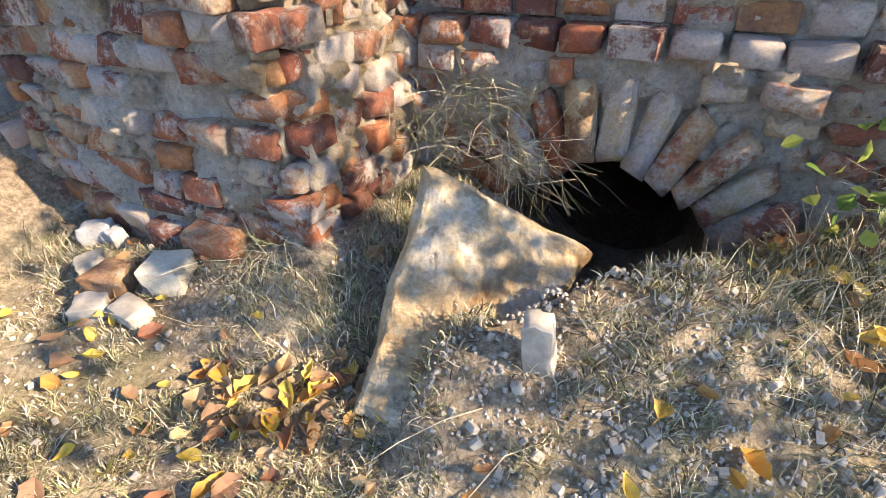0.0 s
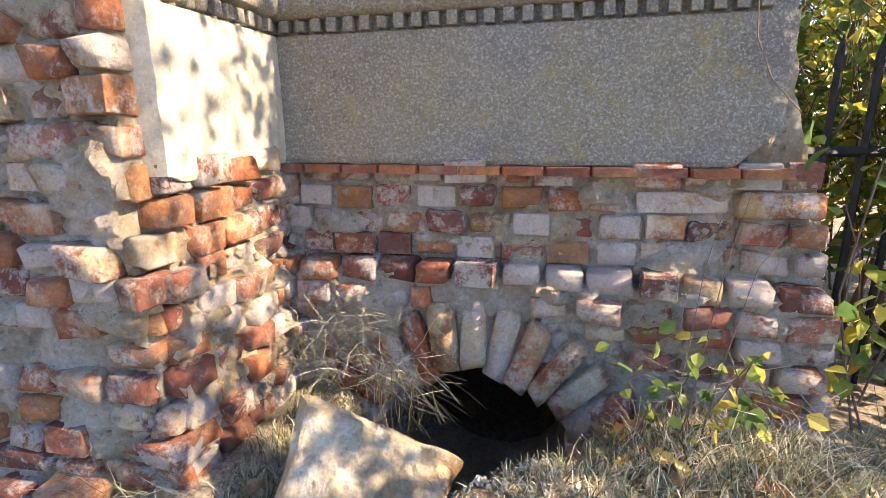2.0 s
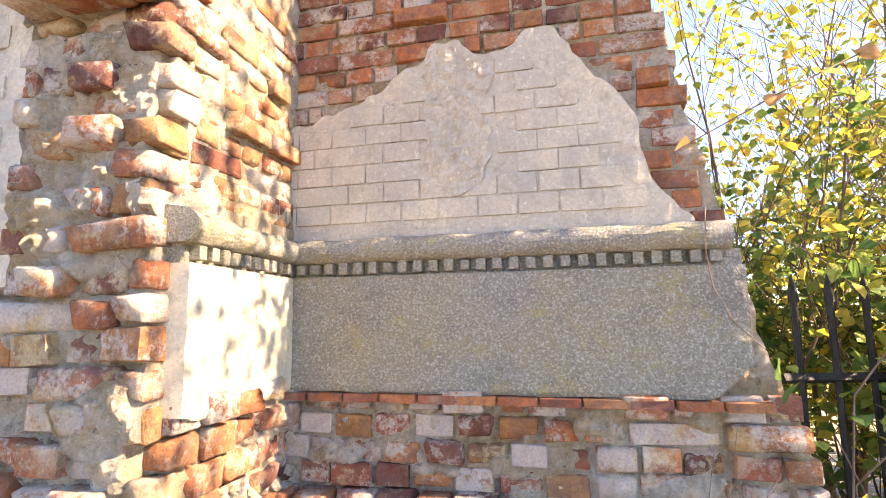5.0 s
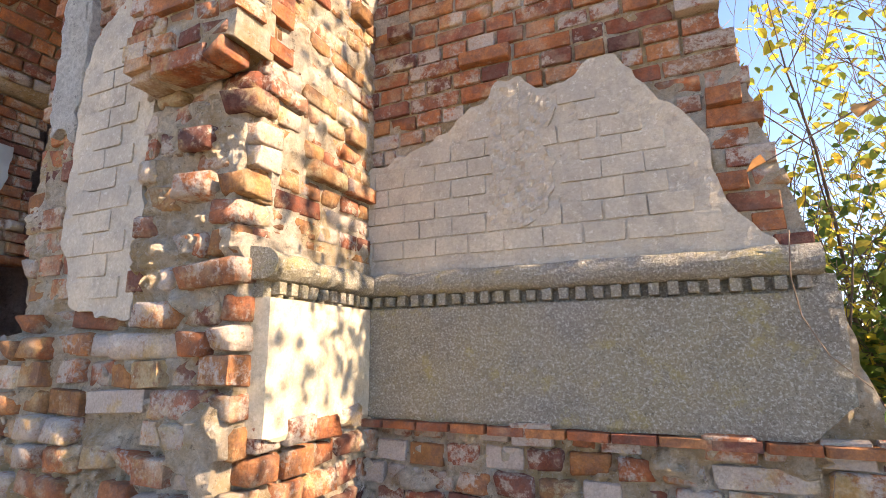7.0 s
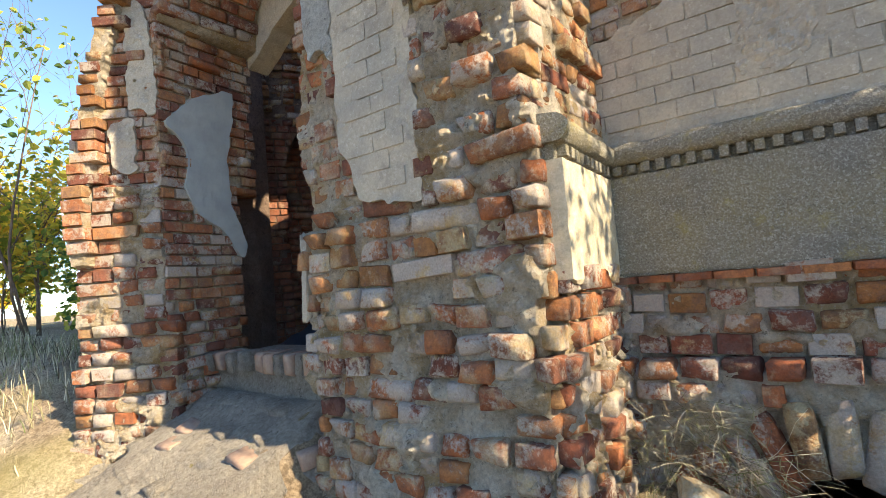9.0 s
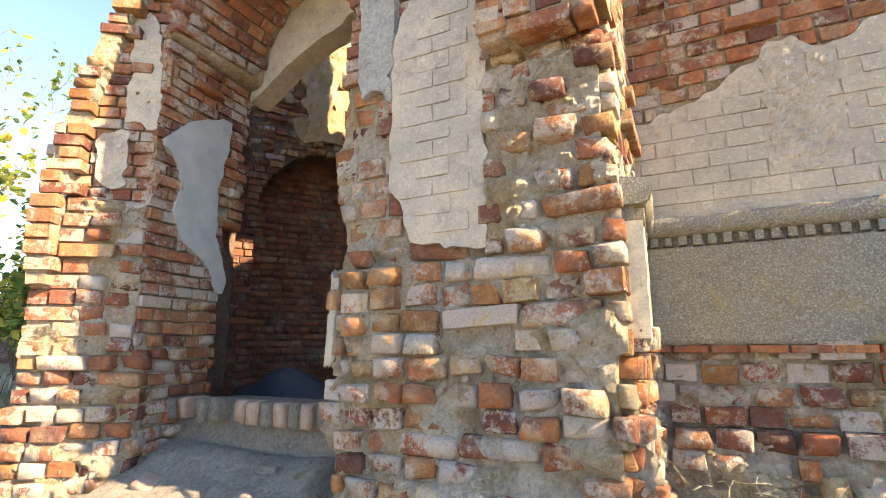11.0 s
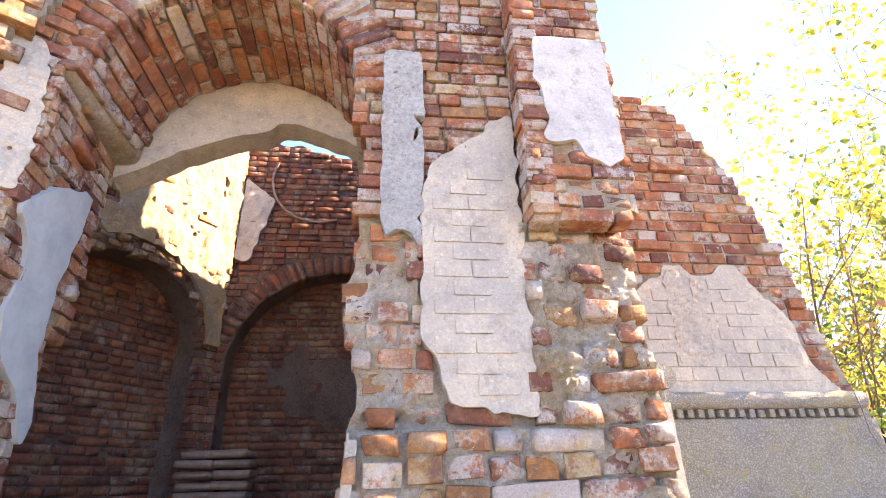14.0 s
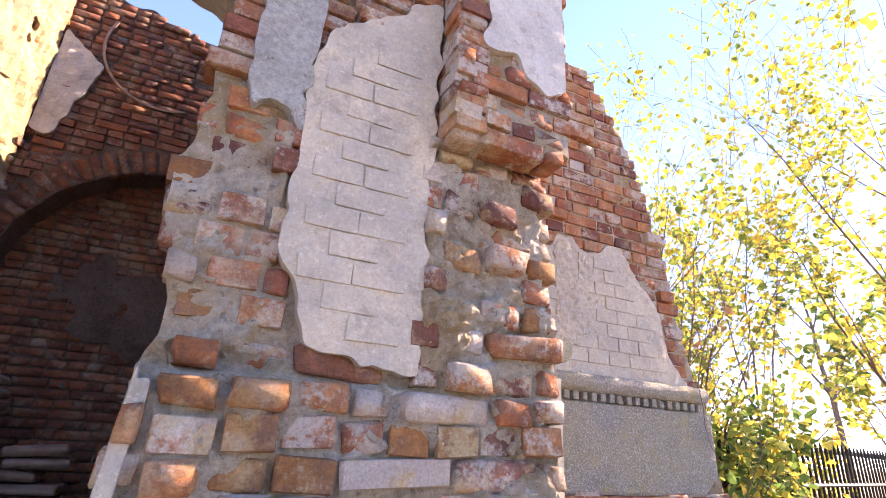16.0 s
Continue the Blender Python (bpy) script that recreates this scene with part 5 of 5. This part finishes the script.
def build_grass():
    """Short withered blades in tufts, with bare soil between, and dark litter lying among them."""
    rng = random.Random(41)
    verts, faces = [], []

    def blade(x, y, h, lean, w):
        z = ground_height(x, y) - 0.005
        a, t, bend = rng.uniform(0, 6.283), rng.uniform(0, 6.283), rng.uniform(-0.9, 0.9)
        dx, dy = math.cos(a) * w, math.sin(a) * w
        n = len(verts)
        for k, (f, g) in enumerate(((0.0, 0.0), (0.35, 0.62), (0.72, 0.95), (1.0, rng.uniform(0.45, 1.1)))):
            px, py, pz = x + math.cos(t + bend * f) * lean * f, y + math.sin(t + bend * f) * lean * f, z + h * g
            c = 1.0 - 0.25 * k
            if k < 3:
                verts.extend([(px - dx * c, py - dy * c, pz), (px + dx * c, py + dy * c, pz)])
            else:
                verts.append((px, py, pz))
        faces.extend([(n, n + 1, n + 3, n + 2), (n + 2, n + 3, n + 5, n + 4), (n + 4, n + 5, n + 6)])

    made = 0
    while made < 70000:
        x, y = rng.uniform(-1.5, 2.2), rng.uniform(-2.2, 0.0)
        if not soil_at(x, y):
            continue
        d = 0.9 * fractal(x * 2.4, y * 2.4, 5) + 0.8 * fractal(x * 8.5, y * 8.5, 9) + 0.26 + (0.10 if x > -0.3 else -0.12) - (0.4 if math.hypot(x - 0.8, y + 0.75) < 0.22 else 0)
        if rng.random() > max(0.02, min(1.0, d * 1.5)):
            continue
        flat = rng.random() < 0.55
        h = rng.uniform(0.004, 0.016) if flat else rng.uniform(0.012, 0.034)
        blade(x, y, h, rng.uniform(0.018, 0.055) if flat else rng.uniform(0.008, 0.03), rng.uniform(0.0009, 0.0022))
        made += 1
    for _ in range(1500):
        cx, cy = rng.uniform(-1.3, 2.1), rng.uniform(-2.1, -0.35)
        if fractal(cx * 8.5, cy * 8.5, 9) + 0.5 * fractal(cx * 2.4, cy * 2.4, 5) < 0.0:
            continue
        for _ in range(rng.randrange(14, 34)):
            x, y = rng.gauss(cx, 0.012), rng.gauss(cy, 0.012)
            if soil_at(x, y):
                blade(x, y, rng.uniform(0.012, 0.048), rng.uniform(0.015, 0.055), rng.uniform(0.0010, 0.0019))
    for _ in range(260):
        x, y = rng.uniform(-0.9, 2.0), rng.uniform(-1.6, -0.2)
        if soil_at(x, y):
            blade(x, y, rng.uniform(0.010, 0.03), rng.uniform(0.12, 0.30), 0.0016)
    for _ in range(9000):
        x, y = rng.uniform(-9, -2.2), rng.uniform(-4, -0.3)
        if soil_at(x, y) and (x < -3.0 or y < -1.2):
            blade(x, y, rng.uniform(0.02, 0.10) * (1.6 if y > -1.2 else 0.7), rng.uniform(0.02, 0.07), 0.003)
    for _ in range(3000):
        x, y = rng.gauss(1.5, 0.22), rng.gauss(-0.35, 0.2)
        if soil_at(x, y):
            blade(x, y, rng.uniform(0.02, 0.10), rng.uniform(0.03, 0.12), 0.0015)
    for cx, cy, sp, n in ((0.28, -0.42, 0.16, 900), (0.22, -0.75, 0.10, 700), (0.95, -0.40, 0.10, 350), (1.25, -0.25, 0.14, 600), (-1.0, -0.78, 0.10, 300)):
        for _ in range(n):
            x, y = rng.gauss(cx, sp), rng.gauss(cy, sp * 0.6)
            if soil_at(x, y):
                blade(x, y, rng.uniform(0.02, 0.08), rng.uniform(0.01, 0.08), 0.0014)
    return tagged(new("grass", mesh_from("grass", verts, faces, M_STRAW)), "short withered straw grass over the soil", "grass", kind="stuff")


build_grass()


def build_gravel():
    rng = random.Random(42)
    verts, faces = [], []
    for k in range(9000):
        x, y = (rng.gauss(0.95, 0.35), rng.gauss(-0.85, 0.3)) if k % 3 == 0 else (rng.uniform(-1.5, 2.1), rng.uniform(-2.2, -0.1))
        if not soil_at(x, y):
            continue
        s = rng.uniform(0.003, 0.009) * (2.2 if rng.random() < 0.06 else 1.0)
        m = pose(x, y, ground_height(x, y) + s * 0.2, rng.uniform(0, 360), rng.uniform(0, 360), rng.uniform(0, 360)) @ Matrix.Diagonal((s * 1.3, s, s * 0.8, 1))
        n = len(verts)
        bv, bf = BLOCKS[rng.randrange(8, 20)]
        verts.extend(m @ v for v in bv)
        faces.extend([[n + i for i in f] for f in bf])
    return tagged(new("gravel", mesh_from("gravel", verts, faces, M_STONE)), "scattered pale crumbs of brick and stone", "gravel", kind="stuff")


build_gravel()


def build_straw(name, label, spots, seed, n):
    """Tangled dry stalks hanging over the masonry."""
    rng = random.Random(seed)
    verts, faces = [], []
    for _ in range(n):
        c, s, w = rng.choice(spots)
        p = Vector(c) + Vector((rng.gauss(0, s), rng.gauss(0, 0.03), rng.gauss(0, s * 0.5)))
        d = Vector((rng.gauss(w, 0.8), -abs(rng.gauss(0.3, 0.3)), rng.gauss(0.1, 0.7))).normalized()
        pts, rad, q = [p], [0.0009], p.copy()
        length = rng.uniform(0.06, 0.24)
        for i in range(4):
            d = (d + Vector((rng.gauss(0, 0.25), rng.gauss(0, 0.2), rng.gauss(-0.12, 0.25)))).normalized()
            q = q + d * length / 4
            pts.append(q.copy())
            rad.append(0.0007)
        a, f = tube(pts, rad, 3)
        k = len(verts)
        verts.extend(a)
        faces.extend([tuple(k + i for i in t) for t in f])
    return tagged(new(name, mesh_from(name, verts, faces, M_STRAW)), label, "dry grass", kind="stuff")


build_straw("dry_stalks", "tangled dry stalks hanging beside the low arch", [((0.30, -0.17, 0.50), 0.07, 0.4), ((0.42, -0.19, 0.40), 0.07, 0.5), ((0.20, -0.22, 0.36), 0.07, 0.1), ((0.46, -0.18, 0.36), 0.05, 0.5)], 43, 260)
build_straw("dry_stalks", "dry yellow stalks at the wall foot", [((-0.02, -0.72, 0.22), 0.05, 0.0), ((1.35, -0.22, 0.42), 0.09, 0.2), ((1.52, -0.3, 0.36), 0.09, 0.2)], 44, 170)


def fallen(kind):
    """A dry leaf: two halves folded along the rib, with a toothed rim, curled lengthwise, on a thin stalk."""
    rng = random.Random(500 + kind)
    n, curl, fold, twist = 6, rng.uniform(0.2, 1.1), rng.uniform(0.15, 0.9), rng.uniform(-0.6, 0.6)
    wide = rng.uniform(0.30, 0.46)
    verts, faces = [], []
    for i in range(n + 1):
        f = i / n
        w = wide * math.sin(math.pi * f ** 0.75) ** 0.8 if 0 < i < n else 0.004
        x, z = f - 0.5, curl * (f - 0.5) ** 2 * 1.3
        for side in (-1, 0, 1):
            r = w * side * (rng.uniform(0.8, 1.12) if side else 1)
            lift = abs(r) * (fold + 0.9 * abs(r)) + twist * r * (f - 0.5)
            verts.append((x + (0.05 * rng.random() if side else 0), r * (1 - 0.3 * fold), z + lift + rng.uniform(-0.015, 0.03) * abs(side)))
    for i in range(n):
        k = 3 * i
        faces.extend([(k, k + 1, k + 4, k + 3), (k + 1, k + 2, k + 5, k + 4)])
    k = len(verts)
    verts += [(-0.5, -0.012, curl * 0.32), (-0.5, 0.012, curl * 0.32), (-0.95, 0.10, curl * 0.2)]
    faces.append((k, k + 1, k + 2))
    return mesh_from("fallen_leaf", verts, faces, M_FALLEN)


FALLEN = [fallen(k) for k in range(14)]
rng = random.Random(51)
spots = [((0.20, -1.00), 0.10, 46), ((0.30, -0.92), 0.06, 14), ((0.05, -1.2), 0.3, 22), ((-0.35, -1.1), 0.25, 18), ((-0.45, -0.95), 0.10, 9), ((0.6, -1.12), 0.18, 9), ((1.22, -0.28), 0.16, 30), ((1.45, -0.5), 0.2, 22), ((0.9, -0.55), 0.3, 6), ((1.0, -1.0), 0.4, 10), ((-0.7, -1.5), 0.4, 8), ((-0.45, -0.82), 0.12, 5), ((0.2, -0.62), 0.12, 6)]
for (cx, cy), s, n in spots:
    for _ in range(n):
        x, y = rng.gauss(cx, s), rng.gauss(cy, s * 0.7)
        if soil_at(x, y):
            ob = new("fallen_leaf", rng.choice(FALLEN))
            size = rng.uniform(0.035, 0.075)
            ob.matrix_world = pose(x, y, ground_height(x, y) + 0.010 + rng.uniform(0, 0.012), rng.gauss(0, 22), rng.gauss(0, 22), rng.uniform(0, 360)) @ Matrix.Diagonal((size, size, size, 1))
            tagged(ob, "curled yellow brown leaf on the dry grass", "leaf", "fallen leaves")


def vine(name, label, pts, radius, leaf_at, size, mat, seed):
    """A thin stem with single leaves."""
    rng = random.Random(seed)
    thing = empty(name, label, "plant")
    pts = [Vector(p) for p in pts]
    stem = part("stem", mesh_from("stem", *tube(pts, [radius * (1 - 0.5 * i / len(pts)) for i in range(len(pts))], 5), M_TWIG), thing)
    for at in leaf_at:
        part("leaf", mesh_from("leaf", *leaf(Vector(at), size * rng.uniform(0.8, 1.2), rng, 0.9), mat), stem)
    return thing


vine("twig", "bare twig with one yellow leaf before the wall", [(2.1, 0.25, 2.15), (1.85, 0.05, 2.0), (1.6, -0.08, 1.86), (1.42, -0.12, 1.76), (1.36, -0.12, 1.73)], 0.003, [(1.36, -0.12, 1.73), (1.62, -0.07, 1.87), (1.75, 0.0, 1.95), (1.9, 0.1, 2.05)], 0.085, M_FALLEN, 61)
vine("twig", "thin dry tendril lying against the stone panel", [(1.40, -0.06, 1.55), (1.385, -0.09, 1.42), (1.40, -0.075, 1.32), (1.45, -0.06, 1.22), (1.53, -0.05, 1.14)], 0.0022, [(1.56, -0.05, 1.12), (1.60, -0.06, 1.06)], 0.07, M_GREEN, 62)
rng = random.Random(63)
for k in range(7):
    x, y = 1.20 + 0.05 * k + rng.gauss(0, 0.02), -0.20 + rng.gauss(0, 0.03)
    z = ground_height(x, y)
    stem = [(x, y, z), (x + rng.gauss(0, 0.03), y - 0.01, z + 0.10), (x + rng.gauss(0, 0.05), y - 0.03, z + 0.20), (x + rng.gauss(0, 0.07), y - 0.05, z + 0.30)]
    spots = [(x + rng.gauss(0, 0.06), y - 0.03 + rng.gauss(0, 0.03), z + rng.uniform(0.06, 0.33)) for _ in range(8)]
    vine("weed", "green leafy weed growing at the wall foot", stem, 0.0025, spots, 0.048, M_GREEN, 70 + k)

rng = random.Random(81)
for k in range(18):
    x, y = 1.80 + rng.uniform(0, 0.75), -0.05 + rng.uniform(-0.10, 0.45)
    z = ground_height(x, y)
    top = rng.uniform(0.4, 1.15)
    stem = [(x, y, z), (x + rng.gauss(0, 0.05), y + rng.gauss(0, 0.05), z + top * 0.4), (x + rng.gauss(0, 0.1), y + rng.gauss(-0.03, 0.08), z + top * 0.75), (x + rng.gauss(-0.05, 0.16), y + rng.gauss(-0.06, 0.1), z + top)]
    spots = [(x + rng.gauss(-0.02, 0.11), y + rng.gauss(-0.03, 0.09), z + rng.uniform(0.2, 1.0) * top) for _ in range(15)]
    vine("bramble", "arching bramble with green and yellow leaves by the wall end", stem, 0.004, spots, 0.065, M_GREEN if k % 3 else M_LEAF, 90 + k)
for k, (x, lean) in enumerate(((1.30, 0.10), (1.27, 0.07), (1.34, 0.15))):
    z = ground_height(x, -0.24)
    vine("grass_stalk", "tall thin dry grass stalk before the wall", [(x, -0.24, z), (x + lean * 0.25, -0.23, z + 0.25), (x + lean * 0.6, -0.21, z + 0.5), (x + lean, -0.19, z + 0.68 - 0.05 * k)], 0.0016, [], 0.02, M_STRAW, 120 + k)
